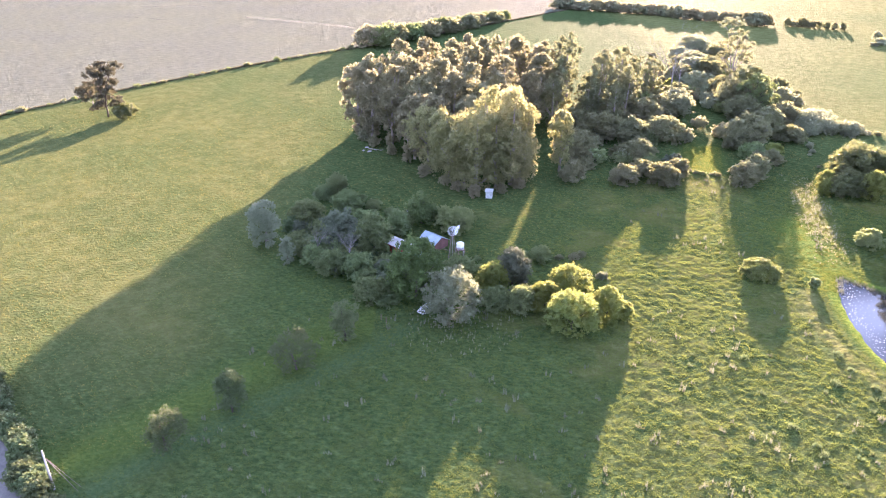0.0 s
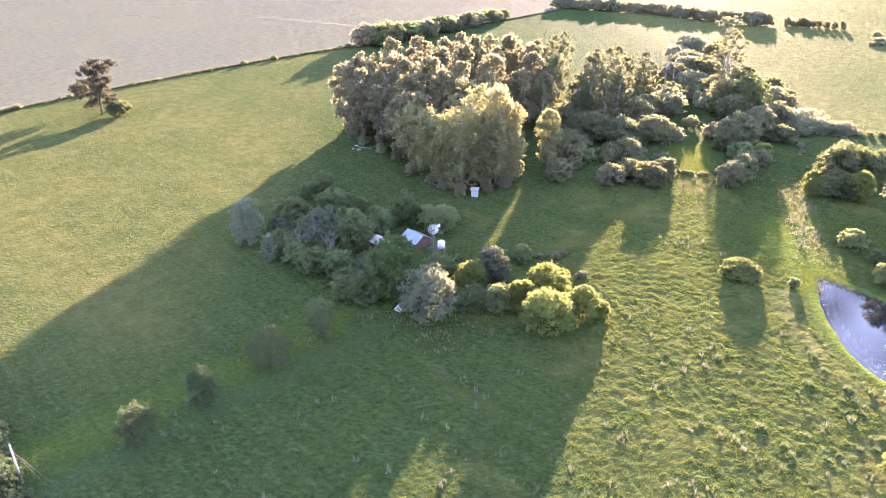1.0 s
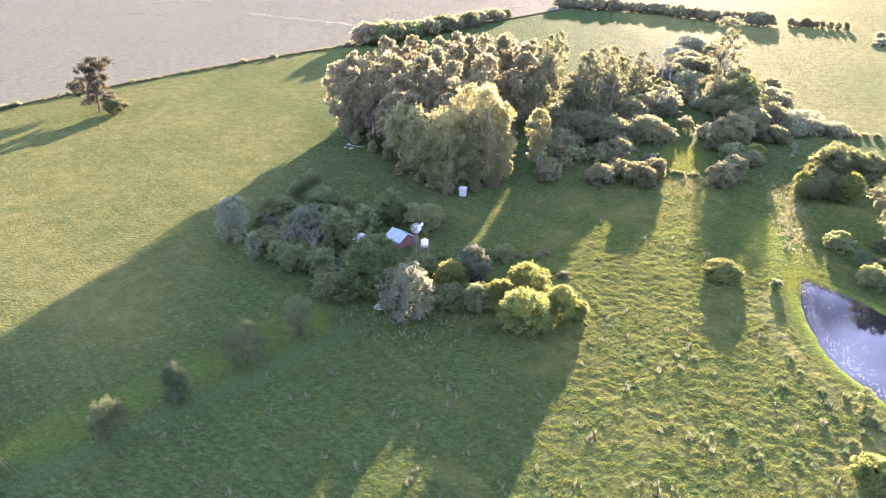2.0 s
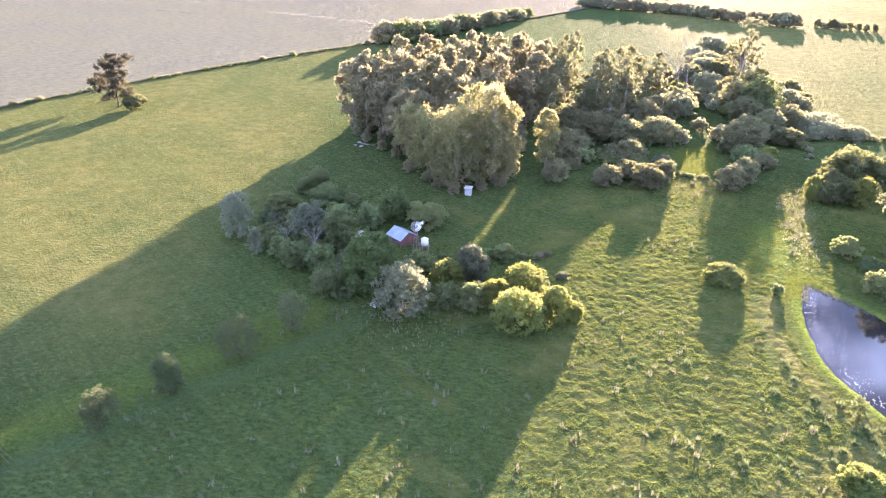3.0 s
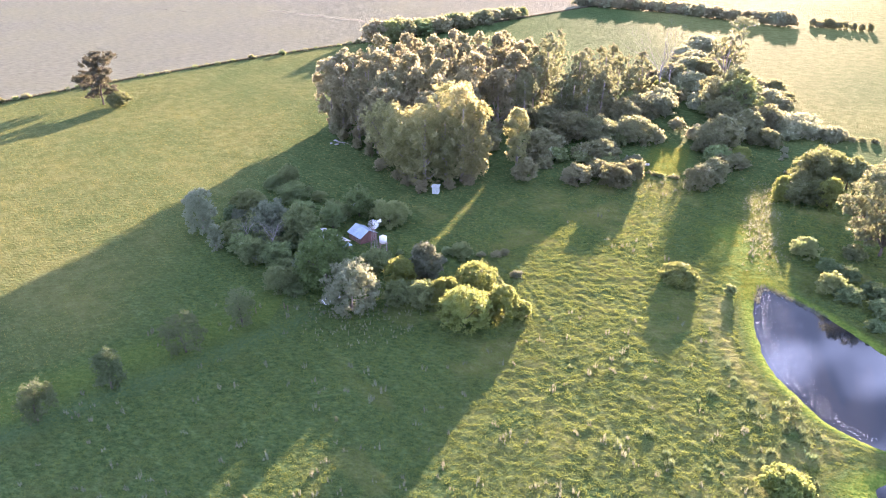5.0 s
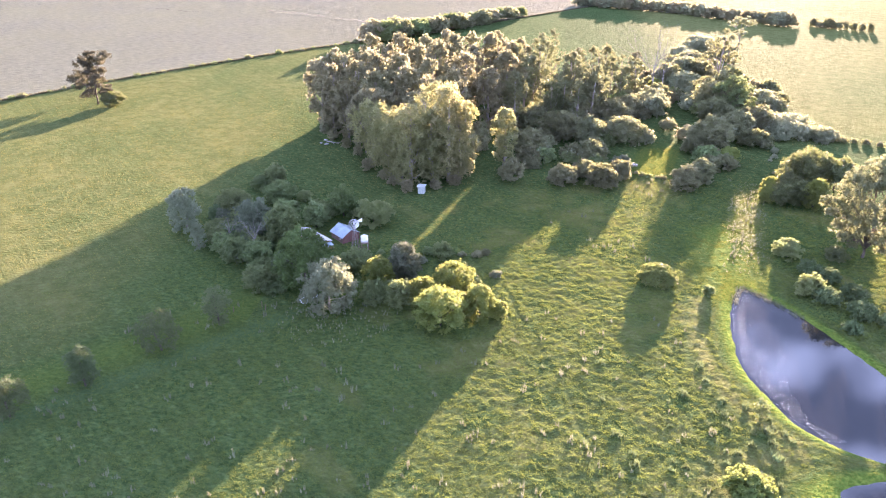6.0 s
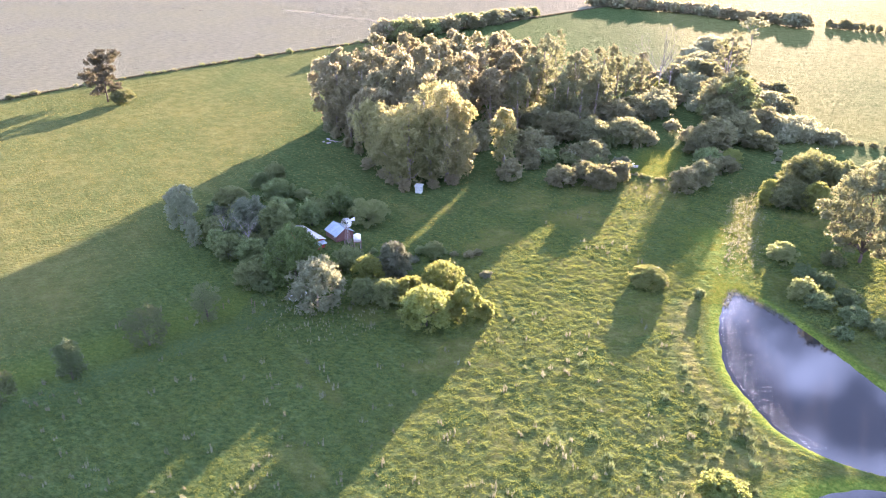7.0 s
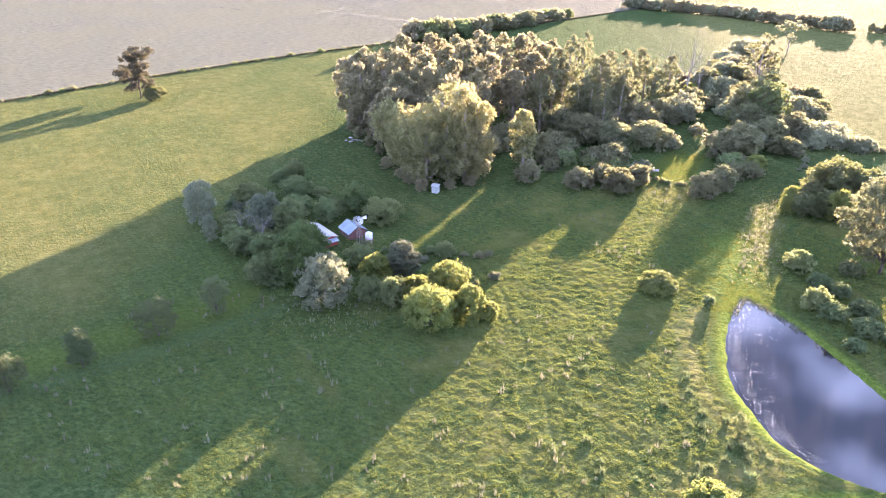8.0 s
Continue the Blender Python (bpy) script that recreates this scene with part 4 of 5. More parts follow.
# ---- dead trees ----
def branch(bm, r, start, way, length, girth, depth):
    pts, rad = [Vector(start)], [girth]
    w = Vector(way).normalized()
    for k in range(3):
        w = (w + Vector((r.gauss(0, 0.16), r.gauss(0, 0.16), r.gauss(0.02, 0.12)))).normalized()
        pts.append(pts[-1] + w * length / 3)
        rad.append(girth * (1 - 0.25 * (k + 1)))
    tube(bm, pts, rad, 5)
    if depth:
        for k in range(3):
            p = pts[1 + k]
            branch(bm, r, p, w + Vector((r.gauss(0, 0.6), r.gauss(0, 0.6), r.gauss(0.1, 0.35))), length * r.uniform(0.45, 0.7), rad[1 + k] * 0.75, depth - 1)


def dead_tree(x, y, high, spread, seed, label):
    stout = min(2.0, max(1.0, high / 9))
    r = random.Random(seed)
    top = thing("dead_tree", label, "dead tree", x, y, height_at(x, y) - 0.05, 0, "dead trees")
    bm = bmesh.new()
    tube(bm, [(0, 0, 0), (0.2, 0.1, high * 0.25), (0.1, 0.3, high * 0.45)], [0.2 * stout, 0.15 * stout, 0.09 * stout], 7)
    part("trunk", bm, DEAD_WOOD, top)
    for k in range(6):
        a = k * 1.05 + r.uniform(-0.3, 0.3)
        bm = bmesh.new()
        branch(bm, r, (0.1, 0.2, high * r.uniform(0.22, 0.44)), (math.cos(a) * spread, math.sin(a) * spread, 1), high * r.uniform(0.4, 0.6), 0.048 * stout, 3)
        part("limb", bm, DEAD_WOOD, top)


dead_tree(-24.6, 160.5, 12.0, 0.6, 3, "bare bleached dead tree in the grove")
dead_tree(-33.3, 166.0, 9.0, 0.35, 5, "bare pale dead snag in the grove")
dead_tree(98.0, 318.0, 34.0, 0.35, 9, "tall bare dead tree above the scrub")
dead_tree(103.5, 325.0, 26.0, 0.6, 14, "spreading bare dead tree above the scrub")


# ---- buildings ----
def ribbed_slope(bm, length, a, b, thick=0.05, pitch=0.25, rib=0.035):
    """A corrugated sheet from the eave a to the ridge b (across, height), along x from 0 to length."""
    n = int(length / pitch) * 2
    rows = []
    for k in range(n + 1):
        x, up = length * k / n, rib if k % 2 else 0.0
        rows.append([bm.verts.new((x, p[0], p[1] + up + d)) for d in (0, -thick) for p in (a, b)])
    for p, q in zip(rows, rows[1:]):
        for i, j in ((0, 1), (1, 3), (3, 2), (2, 0)):
            bm.faces.new((p[i], p[j], q[j], q[i]))
    for p in (rows[0], rows[-1]):
        bm.faces.new((p[0], p[1], p[3], p[2]))
    bmesh.ops.recalc_face_normals(bm, faces=bm.faces)
    return bm


def gable_wall(bm, x0, x1, half, eave, ridge):
    pts = [(-half, 0), (half, 0), (half, eave), (0, ridge), (-half, eave)]
    a, b = [bm.verts.new((x0, y, z)) for y, z in pts], [bm.verts.new((x1, y, z)) for y, z in pts]
    bm.faces.new(a[::-1]), bm.faces.new(b)
    for i in range(5):
        bm.faces.new((a[i], a[(i + 1) % 5], b[(i + 1) % 5], b[i]))
    bmesh.ops.recalc_face_normals(bm, faces=bm.faces)
    return bm


def house(name, label, x, y, turn, length, half, eave, ridge, roof_mat, roof_label, lean_to=False, side_mat=RED_WALL, end_mat=RED_WALL):
    top = thing(name, label, "house", x, y, 0, turn)
    for side in (-1, 1):
        y0, y1 = sorted((side * half, side * (half - 0.14)))
        part("wall", box(bmesh.new(), 0.14, length - 0.14, y0, y1, -0.1, eave), side_mat, top)
    for x0 in (0, length - 0.14):
        part("wall", gable_wall(bmesh.new(), x0, x0 + 0.14, half, eave, ridge - 0.06), end_mat, top)
    for side in (-1, 1):
        slope = (ridge - eave) / half
        bm = ribbed_slope(bmesh.new(), length + 0.6, (side * (half + 0.35), eave - 0.35 * slope + 0.07), (side * 0.01, ridge + 0.07))
        ob = part("roof", bm, roof_mat, top, roof_label)
        ob.location.x = -0.3
    cap = tube(bmesh.new(), [(-0.32, 0, ridge + 0.09), (length + 0.32, 0, ridge + 0.09)], [0.09, 0.09], 6)
    part("ridge_cap", cap, roof_mat, top)
    for side in (-1, 1):
        for k in range(2):
            cx = length * (0.28 + 0.44 * k)
            y0, y1 = sorted((side * (half - 0.02), side * (half + 0.035)))
            if k == 0 and side < 0:
                d = part("door", box(bmesh.new(), cx - 0.45, cx + 0.45, y0, y1, 0, 1.95, 0.01), TIMBER, top, "dark timber door")
                part("handle", box(bmesh.new(), cx + 0.3, cx + 0.36, y0 - 0.05, y0, 0.95, 1.05), CHROME, d)
            else:
                w = part("window", box(bmesh.new(), cx - 0.5, cx + 0.5, y0, y1, 0.9, 1.8, 0.01), WHITE, top, "white window frame")
                part("pane", box(bmesh.new(), cx - 0.42, cx - 0.03, y0 - 0.01, y1 + 0.01, 0.98, 1.72), GLASS, w)
                part("pane", box(bmesh.new(), cx + 0.03, cx + 0.42, y0 - 0.01, y1 + 0.01, 0.98, 1.72), GLASS, w)
    if lean_to:
        bm = ribbed_slope(bmesh.new(), 2 * half - 0.4, (-1.5, 1.85), (0.0, 2.3))
        ob = part("lean_to_roof", bm, IRON, top, "grey iron lean-to roof")
        ob.matrix_basis = pose(length + 0.02, -half + 0.2, 0, 0, 0, 90)
        for yy in (-half + 0.3, half - 0.3):
            part("post", strut(bmesh.new(), (length + 1.4, yy, -0.1), (length + 1.4, yy, 1.84), 0.06), TIMBER, top)
    return top


shed = house("shed", "small red-walled shed with grey iron roof under the windpump", -5.9, 175.2, -44.5, 5.7, 2.6, 1.9, 3.4, IRON, "grey corrugated iron roof", side_mat=TIMBER, end_mat=DULL_RED)
for k, (a, b) in enumerate(((0.9, 0.0), (1.6, 0.4), (2.2, -0.3), (0.7, -1.6))):
    part("yard_rail", strut(bmesh.new(), (5.8 + 0.1 * k, -1.9 + k * 1.0, 0.2), (6.8 + a, -2.2 + b + k, 0.9), 0.05), TIMBER, shed, "leaning timber yard rail")
house("farmhouse", "red-walled house with pale iron roof half hidden by a tree", -15.3, 171.9, -41.0, 10.6, 1.9, 2.5, 3.1, PALE_IRON, "pale corrugated iron roof", True)


# ---- windpump ----
def windpump(x, y, hub):
    top = thing("windpump", "galvanised farm windpump on a lattice tower beside the tank", "windpump", x, y, 0, 0)
    base, neck, h = 1.15, 0.16, hub - 0.35
    corner = lambda k, z: Vector(((1 if k in (0, 3) else -1), (1 if k < 2 else -1), 0)) * (base + (neck - base) * z / h) + Vector((0, 0, z))
    for k in range(4):
        part("tower_leg", strut(bmesh.new(), corner(k, -0.1), corner(k, h), 0.04), RUST, top)
    levels = [0.3, 2.0, 3.7, 5.2, 6.6, 7.7]
    for lo, hi in zip(levels, levels[1:]):
        bm = bmesh.new()
        for k in range(4):
            j = (k + 1) % 4
            strut(bm, corner(k, lo), corner(j, hi), 0.025)
            strut(bm, corner(j, lo), corner(k, hi), 0.025)
            strut(bm, corner(k, hi), corner(j, hi), 0.03)
        part("brace", bm, RUST, top)
    part("pump_rod", strut(bmesh.new(), (0, 0, 0), (0, 0, h), 0.03), GALV, top)
    part("platform", box(bmesh.new(), -0.5, 0.5, -0.5, 0.5, h - 1.1, h - 1.04), TIMBER, top)
    head = Matrix.Translation((0, 0, hub)) @ Matrix.Rotation(radians(9), 4, "Z")
    gear = box(bmesh.new(), -0.18, 0.18, -0.25, 0.35, -0.3, 0.25, 0.04)
    part("gearbox", gear, GALV, top).matrix_basis = head
    wheel = new("wheel")
    wheel.parent, wheel.matrix_basis = top, head @ Matrix.Translation((0, -0.45, 0))
    hubm = tube(bmesh.new(), [(0, -0.1, 0), (0, 0.25, 0)], [0.16, 0.16], 10)
    part("hub", hubm, GALV, wheel)
    for rr in (0.62, 1.22):
        bm = bmesh.new()
        ring = [(math.cos(a) * rr, 0.05, math.sin(a) * rr) for a in (k * math.tau / 36 for k in range(37))]
        tube(bm, ring, [0.025] * 37, 4)
        part("rim", bm, GALV, wheel)
    for k in range(18):
        bm = bmesh.new()
        quad = [(0.42, -0.04, -0.04), (0.42, 0.03, 0.04), (1.36, 0.08, 0.145), (1.36, -0.09, -0.145)]
        lo, hi = [bm.verts.new(p) for p in quad], [bm.verts.new((p[0], p[1] + 0.012, p[2])) for p in quad]
        bm.faces.new(lo), bm.faces.new(hi[::-1])
        for i in range(4):
            bm.faces.new((lo[i], hi[i], hi[(i + 1) % 4], lo[(i + 1) % 4]))
        part("blade", bm, GALV, wheel).matrix_basis = Matrix.Rotation(k * math.tau / 18, 4, "Y")
    boom = strut(bmesh.new(), (0, 0.3, 0.05), (1.2, 0.9, 0.25), 0.035)
    part("tail_boom", boom, GALV, top).matrix_basis = head
    bm = bmesh.new()
    quad = [(1.0, 0.8, -0.05), (2.0, 1.3, -0.28), (2.0, 1.3, 0.75), (1.0, 0.8, 0.45)]
    lo, hi = [bm.verts.new(p) for p in quad], [bm.verts.new((p[0] - 0.012, p[1] + 0.02, p[2])) for p in quad]
    bm.faces.new(lo), bm.faces.new(hi[::-1])
    for i in range(4):
        bm.faces.new((lo[i], hi[i], hi[(i + 1) % 4], lo[(i + 1) % 4]))
    part("tail_vane", bm, WHITE, top, "pale sheet tail vane").matrix_basis = head


windpump(1.1, 163.5, 9.0)


def water_tank(x, y):
    top = thing("water_tank", "white water tank with conical lid on a timber stand", "water tank", x, y, 0, 20)
    for k in range(4):
        sx, sy = (1 if k in (0, 3) else -1), (1 if k < 2 else -1)
        part("stand_leg", strut(bmesh.new(), (sx * 1.0, sy * 1.0, -0.1), (sx * 0.8, sy * 0.8, 2.85), 0.08), TIMBER, top)
    for z in (0.9, 2.1):
        bm = bmesh.new()
        q = 1.0 - 0.2 * z / 2.85
        for a, b in (((1, 1), (-1, 1)), ((-1, 1), (-1, -1)), ((-1, -1), (1, -1)), ((1, -1), (1, 1))):
            strut(bm, (a[0] * q, a[1] * q, z), (b[0] * q, b[1] * q, z + 0.02), 0.045)
        part("stand_rail", bm, TIMBER, top)
    part("platform", box(bmesh.new(), -1.05, 1.05, -1.05, 1.05, 2.85, 2.97), TIMBER, top)
    part("tank_body", tube(bmesh.new(), [(0, 0, 2.97), (0, 0, 3.3), (0, 0, 3.32), (0, 0, 3.9), (0, 0, 3.92), (0, 0, 4.45)], [0.93, 0.93, 0.96, 0.96, 0.93, 0.93], 24), WHITE, top)
    part("lid", tube(bmesh.new(), [(0, 0, 4.45), (0, 0, 4.52), (0, 0, 4.95), (0, 0, 5.02)], [1.0, 0.98, 0.3, 0.22], 24), WHITE, top, "white conical lid")
    part("outlet_pipe", strut(bmesh.new(), (0.6, -0.96, 0.2), (0.6, -0.93, 3.1), 0.035), GALV, top)


water_tank(3.1, 165.3)


def outhouse(x, y):
    top = thing("outhouse", "small white hut with a plank door under gum trees", "hut", x, y, 0, -10)
    a = 0.95
    for x0, x1, y0, y1 in ((-a, -a + 0.06, -a, a), (a - 0.06, a, -a, a), (-a + 0.06, a - 0.06, a - 0.06, a)):
        part("wall", box(bmesh.new(), x0, x1, y0, y1, -0.1, 2.35), OLD_WHITE, top)
    part("front_wall", box(bmesh.new(), -a + 0.06, -0.45, -a, -a + 0.06, -0.1, 2.35), OLD_WHITE, top)
    part("front_wall", box(bmesh.new(), 0.4, a - 0.06, -a, -a + 0.06, -0.1, 2.35), OLD_WHITE, top)
    part("lintel", box(bmesh.new(), -0.45, 0.4, -a, -a + 0.06, 2.0, 2.35), OLD_WHITE, top)
    door = part("door", box(bmesh.new(), -0.43, 0.38, -a + 0.02, -a + 0.05, 0.0, 1.98, 0.01), OLD_WHITE, top, "white plank door")
    part("handle", box(bmesh.new(), 0.22, 0.28, -a - 0.04, -a + 0.02, 0.95, 1.1), CHROME, door)
    ob = part("roof", ribbed_slope(bmesh.new(), 2.5, (-1.3, 2.37), (1.25, 2.45)), OLD_WHITE, top, "white-painted sheet roof")
    ob.location.x = -1.25


outhouse(12.6, 206.4)


# ---- car ----
def car(x, y, turn):
    top = thing("car", "white pickup car parked on the track under a silver tree", "car", x, y, 0, turn)
    bm = bmesh.new()
    profile = [(-2.15, 0.38), (-2.2, 0.75), (-2.1, 0.92), (-1.0, 0.98), (1.1, 1.0), (2.0, 0.82), (2.2, 0.62), (2.15, 0.36)]
    sides = []
    for s, w in ((-1, 0.78), (-1, 0.84), (1, 0.84), (1, 0.78)):
        sides.append([bm.verts.new((px, s * w, pz + (0.03 if w < 0.8 and pz > 0.7 else 0))) for px, pz in profile])
    for p, q in zip(sides, sides[1:]):
        for i in range(len(profile)):
            j = (i + 1) % len(profile)
            bm.faces.new((p[i], p[j], q[j], q[i]))
    bm.faces.new(sides[0]), bm.faces.new(sides[-1][::-1])
    bmesh.ops.recalc_face_normals(bm, faces=bm.faces)
    part("body", bm, CAR_WHITE, top)
    bm = bmesh.new()
    rings = [[bm.verts.new((px, sy * w, z)) for px, sy in ((x0, -1), (x1, -1), (x1, 1), (x0, 1))] for x0, x1, w, z in ((-1.55, 1.15, 0.78, 0.99), (-1.15, 0.35, 0.64, 1.44), (-1.0, 0.2, 0.58, 1.5))]
    for p, q in zip(rings, rings[1:]):
        for i in range(4):
            bm.faces.new((p[i], p[(i + 1) % 4], q[(i + 1) % 4], q[i]))
    bm.faces.new(rings[-1])
    part("cabin", bm, CAR_WHITE, top)
    for name, pts in (("windscreen", [(1.06, -0.66, 1.07), (1.06, 0.66, 1.07), (0.46, 0.58, 1.41), (0.46, -0.58, 1.41)]),
                      ("rear_window", [(-1.51, 0.66, 1.07), (-1.51, -0.66, 1.07), (-1.23, -0.58, 1.39), (-1.23, 0.58, 1.39)]),
                      ("side_window", [(-1.35, -0.775, 1.06), (0.9, -0.775, 1.06), (0.35, -0.675, 1.4), (-1.1, -0.675, 1.4)]),
                      ("side_window", [(0.9, 0.775, 1.06), (-1.35, 0.775, 1.06), (-1.1, 0.675, 1.4), (0.35, 0.675, 1.4)])):
        bm = bmesh.new()
        nrm = (Vector(pts[1]) - Vector(pts[0])).cross(Vector(pts[3]) - Vector(pts[0])).normalized()
        lo, hi = [bm.verts.new(p) for p in pts], [bm.verts.new(Vector(p) + nrm * 0.02) for p in pts]
        bm.faces.new(lo[::-1]), bm.faces.new(hi)
        for i in range(4):
            bm.faces.new((lo[i], lo[(i + 1) % 4], hi[(i + 1) % 4], hi[i]))
        part(name, bm, GLASS, top, "dark tinted glass")
    for wx_ in (-1.35, 1.38):
        for s in (-1, 1):
            w = part("wheel", tube(bmesh.new(), [(wx_, s * 0.70, 0.32), (wx_, s * 0.88, 0.32)], [0.32, 0.32], 16), RUBBER, top)
            part("hubcap", tube(bmesh.new(), [(wx_, s * 0.87, 0.32), (wx_, s * 0.90, 0.32)], [0.2, 0.16], 12), CHROME, w)
    for s in (-1, 1):
        part("headlight", box(bmesh.new(), 2.08, 2.2, s * 0.62 - 0.14, s * 0.62 + 0.14, 0.62, 0.76, 0.02), LAMP_GLASS, top)
        part("tail_light", box(bmesh.new(), -2.22, -2.14, s * 0.7 - 0.08, s * 0.7 + 0.08, 0.66, 0.86, 0.01), RED_GLASS, top)
        part("mirror", box(bmesh.new(), 0.75, 0.87, s * 0.93 - 0.09, s * 0.93 + 0.09, 1.03, 1.16, 0.02), CAR_WHITE, top)


car(-4.9, 140.0, 230)


# ---- small things ----
def pole(x, y, high):
    top = thing("utility_pole", "pale concrete pole beside the gravel road", "pole", x, y, 0, 30)
    part("shaft", tube(bmesh.new(), [(0, 0, -0.2), (0, 0, high)], [0.2, 0.13], 8), CONCRETE, top)
    part("cap", tube(bmesh.new(), [(0, 0, high), (0, 0, high + 0.12)], [0.15, 0.08], 8), CONCRETE, top)
    for dx, dy in ((3.2, -2.2), (3.8, -1.6)):
        part("stay", strut(bmesh.new(), (0, 0, high - 1.2), (dx, dy, 0.0), 0.035), RUST, top, "rusty stay wire")



pole(-62.7, 85.9, 8.0)
for x, y in ((-14.8, 136.2), (-13.6, 135.0), (-20.5, 133.6)):
    top = thing("gate_post", "pale timber gate post beside the track", "post", x, y, 0, 10, "gate posts")
    part("post", tube(bmesh.new(), [(0, 0, -0.2), (0.03, 0, 0.7), (0.05, 0, 1.5)], [0.1, 0.09, 0.08], 6), TIMBER, top)
for k, (x, y, s) in enumerate(((-29.6, 254.0, 0.9), (-28.2, 249.6, 1.1), (-30.4, 250.6, 0.6))):
    bm = bmesh.new()
    tube(bm, [(-s, 0, 0.25), (-s * 0.8, 0, 0.4), (0, 0.1, 0.5), (s * 0.8, 0, 0.4), (s, 0, 0.2)], [0.1, 0.42, 0.5, 0.42, 0.1], 10)
    sack = thing("bale_wrap", "crumpled white plastic wrap lying on the grass", "plastic wrap", x, y, 0, 40 * k, "white debris")
    bmesh.ops.scale(bm, vec=(0.8, 0.8, 0.55), verts=bm.verts)
    part("sheet", bm, PALE_IRON, sack)
log = thing("fallen_limb", "bleached fallen limb lying at the grove's edge", "log", -26.4, 251.4, 0.1, -20)
bm = bmesh.new()
branch(bm, random.Random(2), (-2.5, 0, 0.2), (1, 0.1, 0.02), 6.0, 0.2, 1)
part("limb", bm, DEAD_WOOD, log)
trough = thing("water_trough", "pale concrete water trough behind the shed", "trough", -11.4, 195.6, 0, 25)
bm = box(bmesh.new(), -1.3, 1.3, -0.6, 0.6, -0.05, 0.55, 0.05)
part("basin", bm, CONCRETE, trough)
part("water", box(bmesh.new(), -1.15, 1.15, -0.47, 0.47, 0.54, 0.56), WATER, trough)
trough = thing("water_trough", "pale trough in the green hollow", "trough", 80.4, 236.0, 0, -15)
part("basin", box(bmesh.new(), -1.4, 1.4, -0.6, 0.6, -0.05, 0.5, 0.05), CONCRETE, trough)

# ditches across the stubble: their shaded side laid on as flat dark strips
for pts in (((-150, 556), (-128, 545), (-105, 532), (-75, 516), (-60, 506)), ((-262, 612), (-235, 610), (-212, 618), (-195, 608)), ((-240, 560), (-215, 548), (-200, 545))):
    p = np.array([np.array(a) * (1 - u) + np.array(c) * u for a, c in zip(pts, pts[1:]) for u in np.linspace(0, 1, 9)])
    p[:, 1] += 1.5 * np.sin(p[:, 0] * 0.4)
    n = len(p)
    e = np.concatenate([np.c_[p[:, 0], p[:, 1] + d, np.full(n, z)] for d, z in ((-1.0, 0.012), (-0.4, 0.03), (0.4, 0.03), (1.0, 0.012))])
    i = np.arange(4 * n).reshape(4, n)
    tagged(mesh_object("ditch_shade_strip", e, np.stack([i[:-1, :-1], i[:-1, 1:], i[1:, 1:], i[1:, :-1]], -1).reshape(-1, 4), DITCH_SHADE, smooth=True), "flat dark strip standing in for a shaded ditch across the stubble field", "ditch", kind="structure")

# white flecks on the water, painted sun glints near the bank
fr = np.random.default_rng(6)
n = 1150
fy = 152 - 50 * fr.random(n) ** 1.3
fx = bank_left(fy) + np.where(np.arange(n) % 3 == 0, 2.6 * fr.random(n) ** 1.5, 1.2 + fr.random(n) ** 1.6 * np.clip((fy - 100) * 0.28, 2.5, 12))
a = fr.random((n, 1)) * math.tau + np.arange(5) * math.tau / 5
s = 0.016 + 0.055 * fr.random((n, 1)) ** 3
v = np.stack([fx[:, None] + np.cos(a) * s * 1.5, fy[:, None] + np.sin(a) * s, np.full((n, 5), -0.405)], -1).reshape(-1, 3)
tagged(mesh_object("floating_leaves", v, np.arange(5 * n).reshape(n, 5), WHITE), "small white flecks standing in for sun glints on the pond", "leaves", kind="stuff")

# gravel road beyond the roadside shrubs
us = np.linspace(-2.5, 2.5, 60)
edge = [np.stack([-104 + 60 * us + d * 0.77, 126 - 72 * us + d * 0.64, np.full(60, 0.16 + b)], -1) for d, b in ((-4.2, -0.1), (-3.2, 0), (0, 0.06), (3.2, 0), (4.2, -0.1))]
rv = np.concatenate(edge)
ri = np.arange(300).reshape(5, 60)
tagged(mesh_object("road", rv, np.stack([ri[:-1, :-1], ri[1:, :-1], ri[1:, 1:], ri[:-1, 1:]], -1).reshape(-1, 4), GRAVEL, smooth=True), "pale gravel farm road", "road", kind="structure")


# ---- grass ----
def blades(r, x, y, z, count, tall, width, spread, lean):
    """count leaning blades round each of the given places, as slim triangles."""
    n = len(x)
    a, out = r.random((n, count)) * math.tau, r.random((n, count)) ** 0.5 * spread
    h = np.asarray(tall)[:, None] * (0.55 + 0.6 * r.random((n, count)))
    bx, by = x[:, None] + np.cos(a) * out, y[:, None] + np.sin(a) * out
    t = r.random((n, count)) * math.tau
    w = width * (0.6 + 0.8 * r.random((n, count)))
    l = lean * h * r.normal(size=(n, count))
    tip = np.stack([bx + np.cos(a) * np.abs(l), by + np.sin(a) * np.abs(l), z[:, None] + h], -1)
    p = np.stack([bx - np.cos(t) * w, by - np.sin(t) * w, np.broadcast_to(z[:, None], h.shape) - 0.03], -1)
    q = np.stack([bx + np.cos(t) * w, by + np.sin(t) * w, np.broadcast_to(z[:, None], h.shape) - 0.03], -1)
    v = np.stack([p, q, tip], 2).reshape(-1, 3)
    return v, np.arange(len(v)).reshape(-1, 3)


gr = np.random.default_rng(11)


def scatter(n, x0, x1, y0, y1, keep):
    x, y = gr.uniform(x0, x1, n), gr.uniform(y0, y1, n)
    k = keep(x, y)
    return x[k], y[k]


